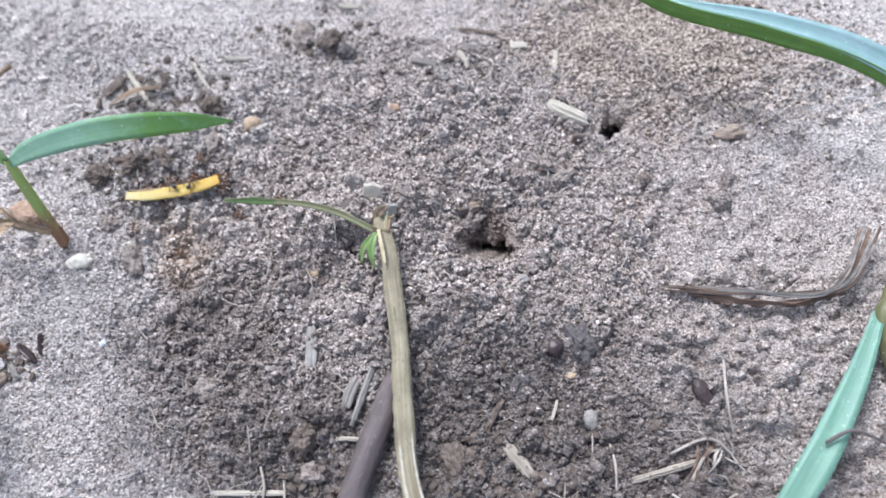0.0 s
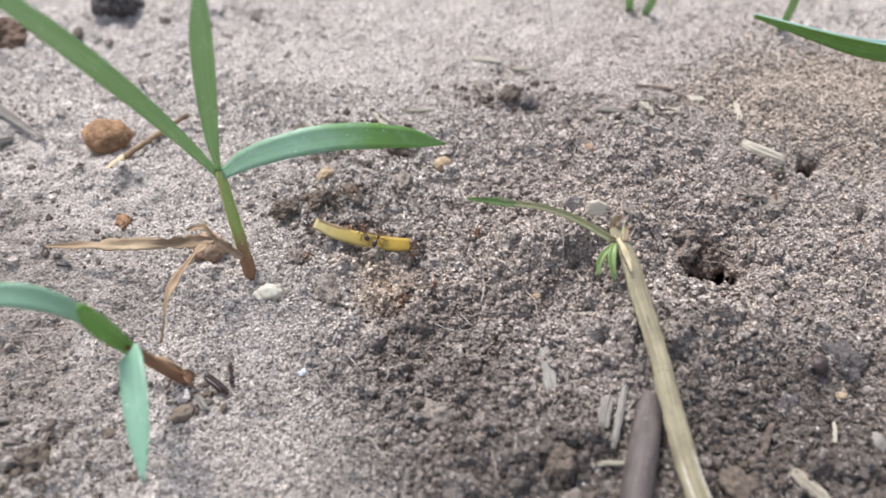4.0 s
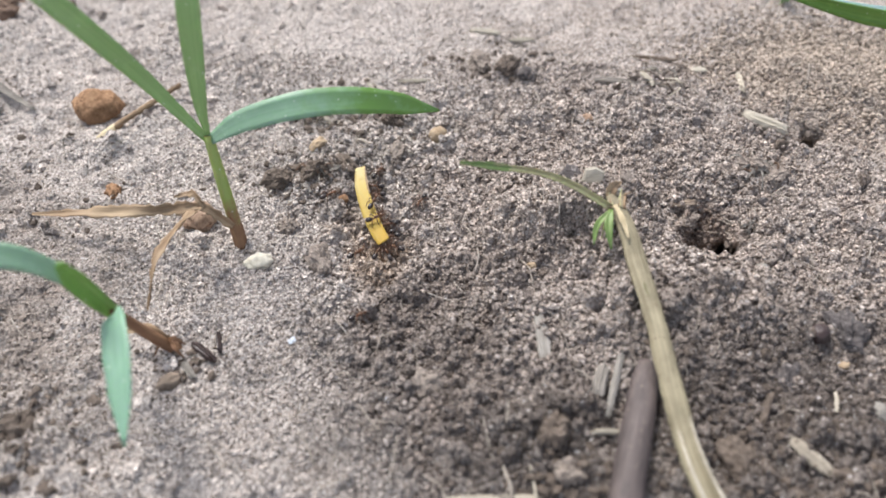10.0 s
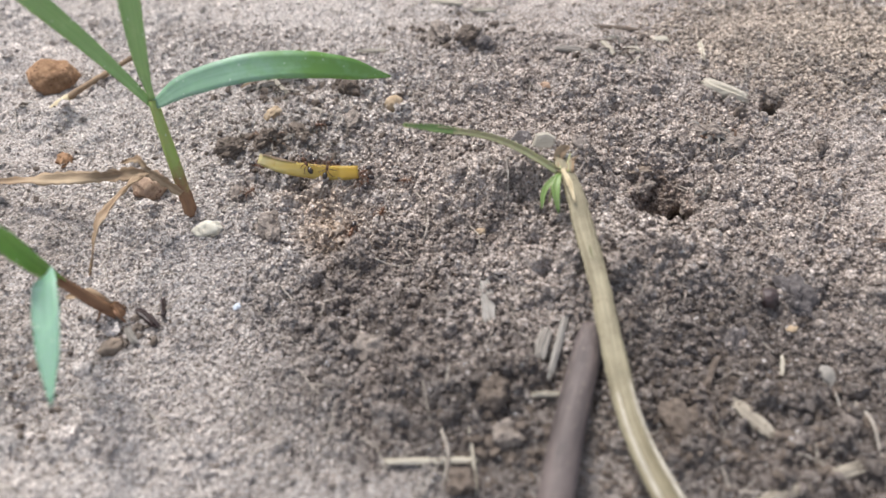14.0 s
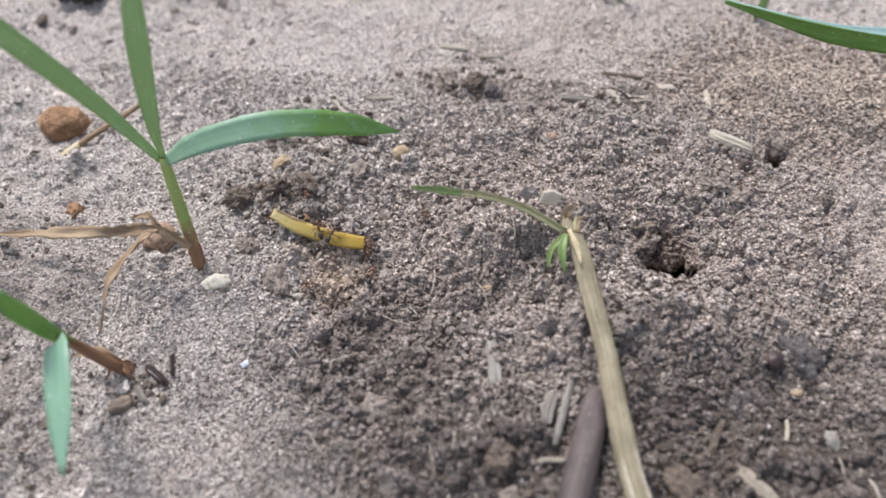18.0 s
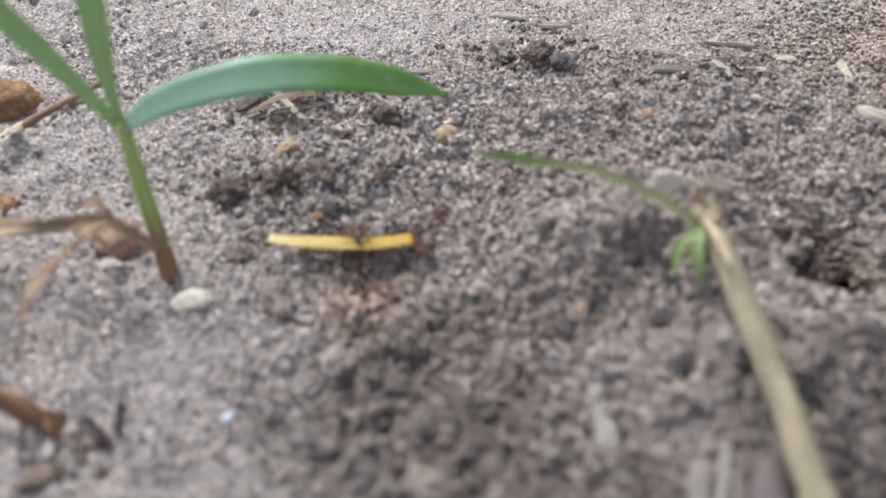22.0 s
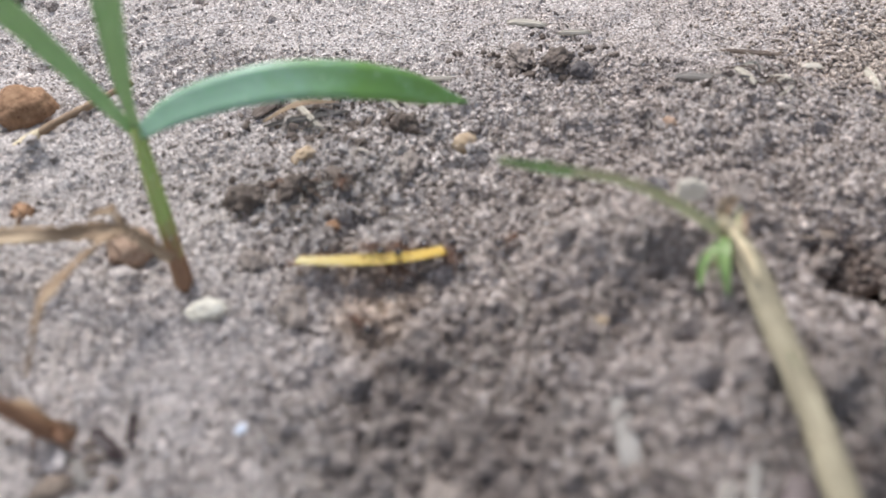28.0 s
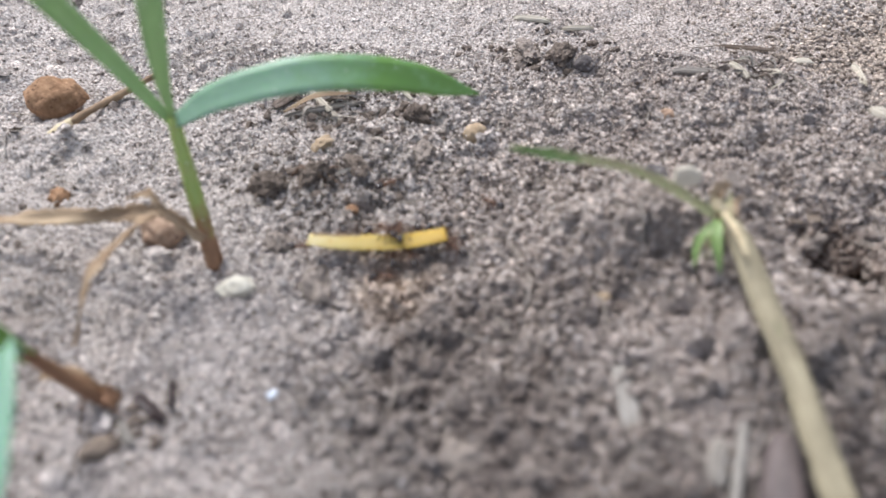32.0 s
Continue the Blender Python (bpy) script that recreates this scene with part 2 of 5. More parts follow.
def soil(name, island=False, tint=(1, 1, 1), even=False):
    m = Mat(name, 0.95, 0.2)
    fine = m.noise(1700, 5, 0.7)
    mid = m.noise(300, 4)
    wide = m.noise(55, 4)
    dark = m.ramp(fine, (0.33, (0.05, 0.038, 0.031)), (0.5, (0.34, 0.275, 0.233)), (0.68, (0.65, 0.555, 0.49)))
    pale = m.ramp(fine, (0.32, (0.17, 0.142, 0.125)), (0.48, (0.50, 0.442, 0.405)), (0.68, (0.77, 0.715, 0.668)))
    dry = m.value("ADD", m.value("MULTIPLY", m.value("SUBTRACT", wide, 0.5), 0.8), m.value("MULTIPLY", m.value("SUBTRACT", mid, 0.5), 0.4))
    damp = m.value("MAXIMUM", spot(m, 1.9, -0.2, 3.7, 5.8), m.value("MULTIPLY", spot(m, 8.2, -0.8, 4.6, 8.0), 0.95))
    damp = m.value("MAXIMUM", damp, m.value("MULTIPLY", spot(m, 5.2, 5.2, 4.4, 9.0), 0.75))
    # dark litter, plus the shade of hollow and foreground put into the soil colour
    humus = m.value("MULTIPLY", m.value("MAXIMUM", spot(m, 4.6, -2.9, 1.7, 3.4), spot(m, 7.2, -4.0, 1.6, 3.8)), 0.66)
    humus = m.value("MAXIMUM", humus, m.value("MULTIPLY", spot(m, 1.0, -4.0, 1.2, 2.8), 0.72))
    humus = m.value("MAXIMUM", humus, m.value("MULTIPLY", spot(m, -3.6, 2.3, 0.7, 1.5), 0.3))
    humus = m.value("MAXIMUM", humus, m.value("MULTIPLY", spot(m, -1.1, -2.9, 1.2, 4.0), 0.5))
    # dimmer foreground by the straw, painted as darker soil
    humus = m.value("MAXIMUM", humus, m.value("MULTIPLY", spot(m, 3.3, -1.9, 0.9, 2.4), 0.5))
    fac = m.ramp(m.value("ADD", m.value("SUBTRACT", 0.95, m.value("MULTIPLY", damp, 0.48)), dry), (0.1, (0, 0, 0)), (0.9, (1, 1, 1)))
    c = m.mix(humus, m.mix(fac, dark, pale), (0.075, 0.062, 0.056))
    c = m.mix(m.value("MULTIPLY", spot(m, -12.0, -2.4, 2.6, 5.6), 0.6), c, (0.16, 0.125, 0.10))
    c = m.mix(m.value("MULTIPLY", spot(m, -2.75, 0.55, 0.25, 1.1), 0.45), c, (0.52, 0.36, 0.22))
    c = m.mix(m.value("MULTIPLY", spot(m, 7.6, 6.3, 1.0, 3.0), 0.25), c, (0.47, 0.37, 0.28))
    # brown burrow wall, with the funnel's shade painted in as darker colour
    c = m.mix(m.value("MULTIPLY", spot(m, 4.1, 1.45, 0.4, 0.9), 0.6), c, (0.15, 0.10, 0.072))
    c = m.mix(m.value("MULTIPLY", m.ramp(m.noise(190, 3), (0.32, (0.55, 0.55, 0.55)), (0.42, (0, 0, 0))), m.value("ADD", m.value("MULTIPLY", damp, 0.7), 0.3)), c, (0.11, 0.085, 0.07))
    # single sand grains, light and dark
    sand = m.cells(2600)
    c = m.mix(1.0, c, m.ramp(sand, (0.1, (0.66, 0.64, 0.62)), (0.5, (1, 1, 1)), (0.9, (1.3, 1.28, 1.26))), "MULTIPLY")
    grain = m.cells(2300)
    c = m.mix(m.ramp(grain, (0.88, (0, 0, 0)), (0.92, (0.6, 0.6, 0.6))), c, (0.66, 0.63, 0.61))
    if island:
        g = m.t.nodes.new("ShaderNodeNewGeometry").outputs["Random Per Island"]
        if even:
            c = m.mix(0.85, c, m.ramp(g, (0.0, (0.37, 0.304, 0.25)), (1.0, (0.54, 0.455, 0.382))))
        c = m.mix(1.0, c, m.ramp(g, (0.0, (0.5, 0.47, 0.445)), (0.45, (1, 1, 1)), (0.93, (1.3, 1.27, 1.24)), (1.0, (1.6, 1.6, 1.6))), "MULTIPLY")
    c = m.mix(1.0, c, tuple(a * b for a, b in zip(tint, (1.0, 1.0, 0.99))), "MULTIPLY")
    m.colour(c)
    m.relief(m.value("ADD", m.noise(1900, 5, 0.75), m.cells(1700, "Distance")), 1.0, 0.0005)
    m.link(m.ramp(grain, (0.86, (0.95, 0.95, 0.95)), (0.90, (0.3, 0.3, 0.3))), m.b.inputs["Roughness"])
    return m.m


def leafy(name, light, deep, tip=None, start=0.0, end=0.0, translucent=0.25):
    """Grass blade: faint long veins, dust specks; optional other colour from start to end metres along it."""
    m = Mat(name, 0.45, 0.45, "UV")
    vein = m.noise(1300, 3, 0.6, m.stretch(0.03, 1, 1))
    c = m.mix(m.ramp(vein, (0.3, (0, 0, 0)), (0.7, (1, 1, 1))), deep, light)
    if tip:
        x = m.t.nodes.new("ShaderNodeSeparateXYZ")
        m.link(m.co, x.inputs[0])
        s = m.node("ShaderNodeMapRange")
        m.link(m.value("ADD", x.outputs["X"], m.value("MULTIPLY", m.value("SUBTRACT", m.noise(260, 3), 0.5), 0.018)), s.inputs["Value"])
        s.inputs["From Min"].default_value, s.inputs["From Max"].default_value = start, end
        c = m.mix(s.outputs["Result"], c, tip)
    c = m.mix(m.ramp(m.noise(300, 4), (0.5, (0, 0, 0)), (0.8, (0.3, 0.3, 0.3))), c, tuple(min(1, v * 1.5 + 0.03) for v in light))
    c = m.mix(m.ramp(m.cells(620, "Distance"), (0.05, (0.7, 0.7, 0.7)), (0.14, (0, 0, 0))), c, (0.62, 0.64, 0.56))
    m.colour(c)
    m.b.inputs["Subsurface Weight"].default_value = translucent
    m.b.inputs["Subsurface Radius"].default_value = (0.0006, 0.0012, 0.0004)
    m.relief(vein, 0.12, 0.0002)
    return m.m


def plain(name, a, b, scale=400, rough=0.8, stretch=(1, 1, 1), bump=0.5, spec=0.3, speck=None, space="Object"):
    """Two-tone organic material with grain along the local x axis when stretched."""
    m = Mat(name, rough, spec, space)
    v = m.stretch(*stretch)
    n = m.noise(scale, 5, 0.65, v)
    c = m.ramp(n, (0.3, a), (0.7, b))
    c = m.mix(m.ramp(m.noise(scale * 0.18, 3), (0.4, (0, 0, 0)), (0.7, (0.6, 0.6, 0.6))), c, tuple(v * 0.6 for v in a))
    if speck:
        c = m.mix(m.ramp(m.noise(900, 2), (0.62, (0, 0, 0)), (0.68, (1, 1, 1))), c, speck)
    m.colour(c)
    m.relief(n, bump, 0.0005)
    return m.m


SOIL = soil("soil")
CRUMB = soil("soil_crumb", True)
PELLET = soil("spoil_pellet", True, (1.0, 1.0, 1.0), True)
FRESH = leafy("leaf_fresh", (0.19, 0.36, 0.07), (0.12, 0.27, 0.04))
TEAL = leafy("leaf_teal", (0.155, 0.275, 0.20), (0.105, 0.215, 0.145))
HANGING = leafy("leaf_pale_teal", (0.23, 0.38, 0.27), (0.17, 0.31, 0.20))
GREEN = leafy("leaf_green", (0.30, 0.44, 0.17), (0.22, 0.37, 0.12))
# green leaf whose lower half has the bluish sky sheen mixed into its colour
BLUEGREEN = leafy("leaf_bluish", (0.26, 0.40, 0.27), (0.20, 0.34, 0.21), (0.15, 0.29, 0.06), 0.021, 0.033)
STEM = leafy("stem_green", (0.30, 0.165, 0.085), (0.22, 0.105, 0.06), (0.30, 0.38, 0.10), 0.006, 0.013)
SHEATH = plain("sheath_brown", (0.16, 0.075, 0.045), (0.32, 0.185, 0.095), 500, 0.6, (0.15, 1, 1), space="UV")
DEAD = plain("dead_leaf", (0.20, 0.12, 0.066), (0.50, 0.38, 0.245), 420, 0.75, (0.12, 1, 1), space="UV")
STRAW = plain("straw", (0.18, 0.148, 0.086), (0.41, 0.357, 0.235), 900, 0.6, (0.04, 1, 1), 0.8, 0.4, (0.2, 0.16, 0.10), space="UV")
PALE = plain("weathered_straw", (0.22, 0.185, 0.14), (0.49, 0.43, 0.345), 900, 0.8, (0.08, 1, 1), 1.0, 0.3, (0.17, 0.135, 0.10))
BLEACHED = plain("pale_straw", (0.37, 0.325, 0.25), (0.61, 0.55, 0.45), 600, 0.75, (0.08, 1, 1))
GREYWOOD = plain("grey_wood", (0.15, 0.13, 0.11), (0.38, 0.345, 0.30), 700, 0.9, (0.08, 1, 1), 0.9)
BARK = plain("brown_bark", (0.07, 0.056, 0.053), (0.175, 0.138, 0.126), 420, 0.65, (0.25, 1, 1), 0.9, 0.35, (0.15, 0.12, 0.10), space="UV")
CLAY = plain("clay_red", (0.20, 0.105, 0.055), (0.48, 0.30, 0.175), 800, 0.95, (1, 1, 1), 1.0, 0.2, (0.12, 0.06, 0.035))
OCHRE = plain("ochre_grit", (0.33, 0.235, 0.14), (0.55, 0.43, 0.30), 700, 0.9, (1, 1, 1), 0.8)
CHALK = plain("chalk_white", (0.66, 0.59, 0.45), (0.85, 0.79, 0.66), 500, 0.8, (1, 1, 1), 0.8)
DARKCLOD = plain("dark_clod", (0.08, 0.06, 0.046), (0.235, 0.187, 0.15), 900, 0.9, (1, 1, 1), 1.0)
GREYSTONE = plain("grey_stone", (0.055, 0.047, 0.045), (0.18, 0.158, 0.15), 900, 0.85, (1, 1, 1), 1.0, 0.25, (0.30, 0.27, 0.25))
SEED = plain("seed_coat", (0.028, 0.018, 0.017), (0.075, 0.046, 0.04), 500, 0.4, (0.5, 1, 1), 0.4, 0.5)
BROWNBIT = plain("brown_scrap", (0.11, 0.068, 0.047), (0.27, 0.185, 0.13), 800, 0.8, (0.2, 1, 1), 0.8)
SPRIG = leafy("sprig_olive", (0.42, 0.41, 0.21), (0.29, 0.25, 0.12))
SPRIGTIP = leafy("sprig_tip", (0.20, 0.28, 0.09), (0.13, 0.20, 0.05))
JOINT = leafy("joint_olive", (0.17, 0.17, 0.07), (0.10, 0.09, 0.04))
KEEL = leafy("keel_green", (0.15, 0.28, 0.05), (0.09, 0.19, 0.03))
# pale blue of the sky's glare on a green blade, given as base colour
BLUEPALE = leafy("leaf_glare", (0.31, 0.42, 0.42), (0.23, 0.36, 0.33))
CLOD = plain("soil_clod", (0.20, 0.162, 0.134), (0.43, 0.365, 0.31), 1300, 0.95, (1, 1, 1), 1.0, 0.2, (0.08, 0.06, 0.05))
TERRA = plain("pale_clay", (0.27, 0.175, 0.115), (0.52, 0.37, 0.265), 800, 0.95, (1, 1, 1), 1.0, 0.2, (0.2, 0.12, 0.08))
DULL = plain("dull_brown", (0.17, 0.125, 0.09), (0.38, 0.30, 0.23), 800, 0.85, (0.3, 1, 1), 0.8)
ASH = plain("ash_straw", (0.20, 0.18, 0.155), (0.40, 0.37, 0.33), 800, 0.8, (0.08, 1, 1), 0.8)
TWIGBARK = plain("twig_bark", (0.15, 0.09, 0.055), (0.42, 0.30, 0.18), 450, 0.75, (0.3, 1, 1), 0.8, space="UV")
BAREWOOD = plain("bare_wood", (0.42, 0.33, 0.19), (0.72, 0.62, 0.42), 600, 0.7, (0.2, 1, 1), space="UV")
QUARTZ = plain("quartz", (0.62, 0.66, 0.72), (0.85, 0.88, 0.92), 500, 0.12, (1, 1, 1), 0.2, 0.8)
FIBRE = plain("root_fibre", (0.30, 0.25, 0.20), (0.58, 0.52, 0.45), 500, 0.8)


# ---------- shapes ----------
def smooth_line(pts, n):
    """n+1 points on a soft curve through pts (cm), as metres."""
    p = [Vector(q) for q in pts]
    p = [2 * p[0] - p[1]] + p + [2 * p[-1] - p[-2]]
    out, m = [], len(pts) - 1
    for k in range(n + 1):
        u = min(k / n * m, m - 1e-6)
        i, f = int(u), u - int(u)
        a, b, c, d = p[i:i + 4]
        out.append(0.5 * (2 * b + (c - a) * f + (2 * a - 5 * b + 4 * c - d) * f * f + (3 * b - a - 3 * c + d) * f ** 3) * CM)
    return out


def along_values(vals, u):
    x = u * (len(vals) - 1)
    i = min(int(x), len(vals) - 2)
    return vals[i] + (vals[i + 1] - vals[i]) * (x - i)


def finish(bm, smooth=True):
    bmesh.ops.recalc_face_normals(bm, faces=bm.faces)
    for f in bm.faces:
        f.smooth = smooth
    return bm


def tube(pts, radii, n=16, sides=8, rough=0.0, flat=1.0, seed=0, twist=0.0):
    """A swept round or flattened stalk, closed at both ends. pts and radii in cm."""
    rnd, bm, line, rings = random.Random(seed), bmesh.new(), smooth_line(pts, n), []
    up = Vector((0, 0, 1))
    uv = bm.loops.layers.uv.new("UVMap")
    step, girth = (line[-1] - line[0]).length / n, 6.28 * max(radii) * CM / sides
    for k, p in enumerate(line):
        u = k / n
        d = (line[min(k + 1, n)] - line[max(k - 1, 0)]).normalized()
        a = d.cross(up)
        a = a.normalized() if a.length > 1e-4 else Vector((1, 0, 0))
        b = a.cross(d).normalized()
        r = along_values(radii, u) * CM
        ring = []
        for s in range(sides):
            q = 2 * math.pi * s / sides + twist * u
            w = 1 + rough * rnd.uniform(-1, 1)
            ring.append(bm.verts.new(p + (a * math.cos(q) + b * math.sin(q) * flat) * r * w))
        rings.append(ring)
    for k in range(n):
        for s in range(sides):
            e = (s + 1) % sides
            f = bm.faces.new((rings[k][s], rings[k][e], rings[k + 1][e], rings[k + 1][s]))
            for loop, (i, j) in zip(f.loops, ((k, s), (k, s + 1), (k + 1, s + 1), (k + 1, s))):
                loop[uv].uv = (i * step, j * girth)
    bm.faces.new(rings[0]), bm.faces.new(rings[-1])
    return finish(bm)


def blade(pts, widths, face=(0, 0, 1), n=22, fold=0.18, thick=0.02, wave=0.0, seed=0, rag=0.0):
    """A grass blade: midline through pts (cm), full widths, its upper face turned towards face."""
    rnd, bm, line, rows = random.Random(seed), bmesh.new(), smooth_line(pts, n), []
    up, ph = Vector(face), rnd.uniform(0, 6)
    uv = bm.loops.layers.uv.new("UVMap")
    step, cross = (line[-1] - line[0]).length / n, (-1.0, -0.55, 0.0, 0.55, 1.0, 1.0, 0.55, 0.0, -0.55, -1.0)
    for k, p in enumerate(line):
        u = k / n
        d = (line[min(k + 1, n)] - line[max(k - 1, 0)]).normalized()
        a = d.cross(up).normalized()
        b = a.cross(d).normalized()
        w, t = along_values(widths, u) * CM / 2 * (1 + rag * rnd.uniform(-1, 1)), thick * CM
        top, low = [], []
        for s in (-1.0, -0.55, 0.0, 0.55, 1.0):
            h = (abs(s) * fold + wave * (math.sin(u * 9 + ph + s) + rag * 1.5 * math.sin(u * 31 + ph + 2 * s))) * w
            edge = t * (0.25 if abs(s) == 1 else 1.0 + 0.7 * (s == 0))
            q = p + a * s * w + b * h
            top.append(bm.verts.new(q)), low.append(bm.verts.new(q - b * edge))
        rows.append(top + low[::-1])
    for k in range(n):
        for s in range(10):
            e = (s + 1) % 10
            f = bm.faces.new((rows[k][s], rows[k][e], rows[k + 1][e], rows[k + 1][s]))
            for loop, (i, j) in zip(f.loops, ((k, s), (k, e), (k + 1, e), (k + 1, s))):
                loop[uv].uv = (i * step, cross[j] * max(widths) * CM / 2)
    bm.faces.new(rows[0]), bm.faces.new(rows[-1])
    return finish(bm)


def lump(radius, squash=(1, 1, 1), amp=0.15, freq=1.6, seed=0, level=3, grit=0.0):
    """An uneven stone or crumb, radius in cm, centred at the origin."""
    bm = bmesh.new()
    bmesh.ops.create_icosphere(bm, subdivisions=level, radius=1)
    off = Vector((seed * 3.1, seed * 1.7, seed * 0.9))
    for v in bm.verts:
        k = 1 + amp * 1.6 * noise.noise(v.co * freq + off) + grit * (noise.noise(v.co * 3.7 + off) + 0.7 * noise.noise(v.co * 9 + off))
        v.co = Vector((v.co.x * squash[0], v.co.y * squash[1], v.co.z * squash[2])) * k * radius * CM
    return finish(bm)


def clod(radius, squash=(1, 1, 1), seed=0):
    """An earthy clod with a crumbly, broken skin, radius in cm."""
    bm = bmesh.new()
    bmesh.ops.create_icosphere(bm, subdivisions=4, radius=1)
    off = Vector((seed * 2.3, seed * 1.1, seed * 0.7))
    for v in bm.verts:
        k = 1 + 0.55 * noise.noise(v.co * 1.5 + off) + 0.35 * abs(noise.noise(v.co * 3.3 + off)) + 0.22 * noise.noise(v.co * 7.0 + off)
        v.co = Vector((v.co.x * squash[0], v.co.y * squash[1], v.co.z * squash[2])) * k * radius * CM
    return finish(bm, False)


def splinter(length, width, height, seed=0, n=9, ragged=0.5, bend=0.0):
    """A weathered wood or straw chip along local x: ribbed fibres with broken ends (cm)."""
    rnd, bm, ribs = random.Random(seed), bmesh.new(), 6
    ends = [(rnd.uniform(0, ragged) * length, rnd.uniform(0, ragged) * length) for _ in range(ribs + 1)]
    cols = []
    for r in range(ribs + 1):
        v = (r / ribs - 0.5) * width
        lo, hi = -length / 2 + ends[r][0] * 0.5, length / 2 - ends[r][1] * 0.5
        crown = height * (1 - (2 * r / ribs - 1) ** 2 * 0.6) * (0.75 + 0.25 * (r % 2)) * rnd.uniform(0.85, 1.1)
        col = []
        for k in range(n + 1):
            x = lo + (hi - lo) * k / n
            y = v * (1 - 0.3 * abs(2 * k / n - 1) ** 3) + rnd.uniform(-1, 1) * width * 0.035 + bend * (x / length) ** 2
            taper = 1 - 0.75 * abs(2 * k / n - 1) ** 5
            col.append((bm.verts.new(Vector((x, y, crown * taper)) * CM), bm.verts.new(Vector((x, y, -height * 0.3 * taper)) * CM)))
        cols.append(col)
    for r in range(ribs):
        for k in range(n):
            a, b, c, d = cols[r][k], cols[r + 1][k], cols[r + 1][k + 1], cols[r][k + 1]
            bm.faces.new((a[0], b[0], c[0], d[0])), bm.faces.new((a[1], d[1], c[1], b[1]))
        for k in (0, n):
            bm.faces.new((cols[r][k][0], cols[r][k][1], cols[r + 1][k][1], cols[r + 1][k][0]))
    for r in (0, ribs):
        for k in range(n):
            bm.faces.new((cols[r][k][0], cols[r][k + 1][0], cols[r][k + 1][1], cols[r][k][1]))
    return finish(bm, False)


def mesh_of(name, bm, material):
    me = bpy.data.meshes.new(name)
    bm.to_mesh(me)
    bm.free()
    me.materials.append(material)
    return me


def part(name, bm, material, parent, label=""):
    ob = new(name, mesh_of(name, bm, material))
    ob.parent = parent
    return tagged(ob, label)


def thing(name, bm, material, label, category, group="", at=None):
    ob = new(name, mesh_of(name, bm, material))
    if at:
        ob.matrix_world = at
    return tagged(ob, label, category, group)


def holder(name, label, category, at=(0, 0, 0), group=""):
    """An empty at its base (cm); parts are built in world cm and shifted."""
    ob = new(name)
    ob.empty_display_size = 0.005
    ob.location = Vector(at) * CM
    return tagged(ob, label, category, group)


def world_part(name, bm, material, parent, label=""):
    """A part whose mesh is given in world coordinates."""
    base = parent.location + (parent.parent.location if parent.parent else Vector())
    bmesh.ops.translate(bm, verts=bm.verts, vec=-base)
    return part(name, bm, material, parent, label)


# ---------- the ground's form, in cm ----------
def lattice(ix, iy, seed):
    h = (ix.astype(np.int64) * 374761393 + iy.astype(np.int64) * 668265263 + seed * 1274126177) & 0x7FFFFFFF
    h = ((h ^ (h >> 13)) * 1274126177) & 0x7FFFFFFF
    return ((h ^ (h >> 16)) & 0xFFFF) / 65535.0


def value_noise(x, y, size, seed):
    x, y = x / size, y / size
    ix, iy = np.floor(x), np.floor(y)
    fx, fy = x - ix, y - iy
    fx, fy = fx * fx * (3 - 2 * fx), fy * fy * (3 - 2 * fy)
    a, b = lattice(ix, iy, seed), lattice(ix + 1, iy, seed)
    c, d = lattice(ix, iy + 1, seed), lattice(ix + 1, iy + 1, seed)
    return (a + (b - a) * fx) * (1 - fy) + (c + (d - c) * fx) * fy - 0.5


def domes(x, y, size, seed, low=0.36, more=0.3):
    """Rounded crumbs on a jittered lattice: their height over the bed."""
    gx, gy = np.floor(x / size), np.floor(y / size)
    best = np.zeros_like(x)
    for dx in (-1, 0, 1):
        for dy in (-1, 0, 1):
            cx, cy = gx + dx, gy + dy
            px, py = (cx + lattice(cx, cy, seed)) * size, (cy + lattice(cx, cy, seed + 1)) * size
            r = size * (low + more * lattice(cx, cy, seed + 2))
            d2 = (x - px) ** 2 + (y - py) ** 2
            best = np.maximum(best, np.sqrt(np.maximum(r * r - d2, 0)) * (0.7 + 0.5 * lattice(cx, cy, seed + 3)))
    return best


def bell(x, y, cx, cy, sx, sy):
    return np.exp(-((x - cx) / sx) ** 2 - ((y - cy) / sy) ** 2)


# swells and hollows of the ground: height, centre, spread
SWELLS = ((0.94, 1.5, 1.5, 1.3, 1.1), (0.77, 2.9, -0.6, 1.9, 1.4), (0.34, -0.5, -2.6, 2.6, 1.6), (-0.06, 5.0, -3.0, 1.6, 1.3), (0.22, 2.0, -3.6, 1.5, 1.3),
          (0.30, 7.6, 6.3, 2.2, 1.5), (0.27, 3.0, 4.5, 3.0, 2.0), (0.14, 8.0, 0.0, 3.0, 2.0), (-0.09, -4.0, -1.0, 3.0, 2.0), (0.13, 5.5, -0.6, 1.3, 0.9), (0.28, 0.0, 1.2, 1.2, 1.2))


def form(x, y):
    """Large shape: the nest mound, two entrance funnels, the spoil heap and a washed-out pocket under the sprig."""
    z = 0.0 + 0 * x
    for h, cx, cy, sx, sy in SWELLS:
        z = z + h * bell(x, y, cx, cy, sx, sy)
    z = z - 0.48 * bell(x, y, 3.95, 1.55, 0.75, 0.55) - 0.25 * bell(x, y, 6.65, 4.45, 0.6, 0.45)
    z = z - 0.2 * bell(x, y, -3.0, 1.35, 1.8, 0.9)
    z = z - 0.40 * bell(x, y, 1.35, 0.72, 0.42, 0.26)
    return z + 0.14 * value_noise(x, y, 2.9, 5) + 0.14 * value_noise(x, y, 1.1, 6)


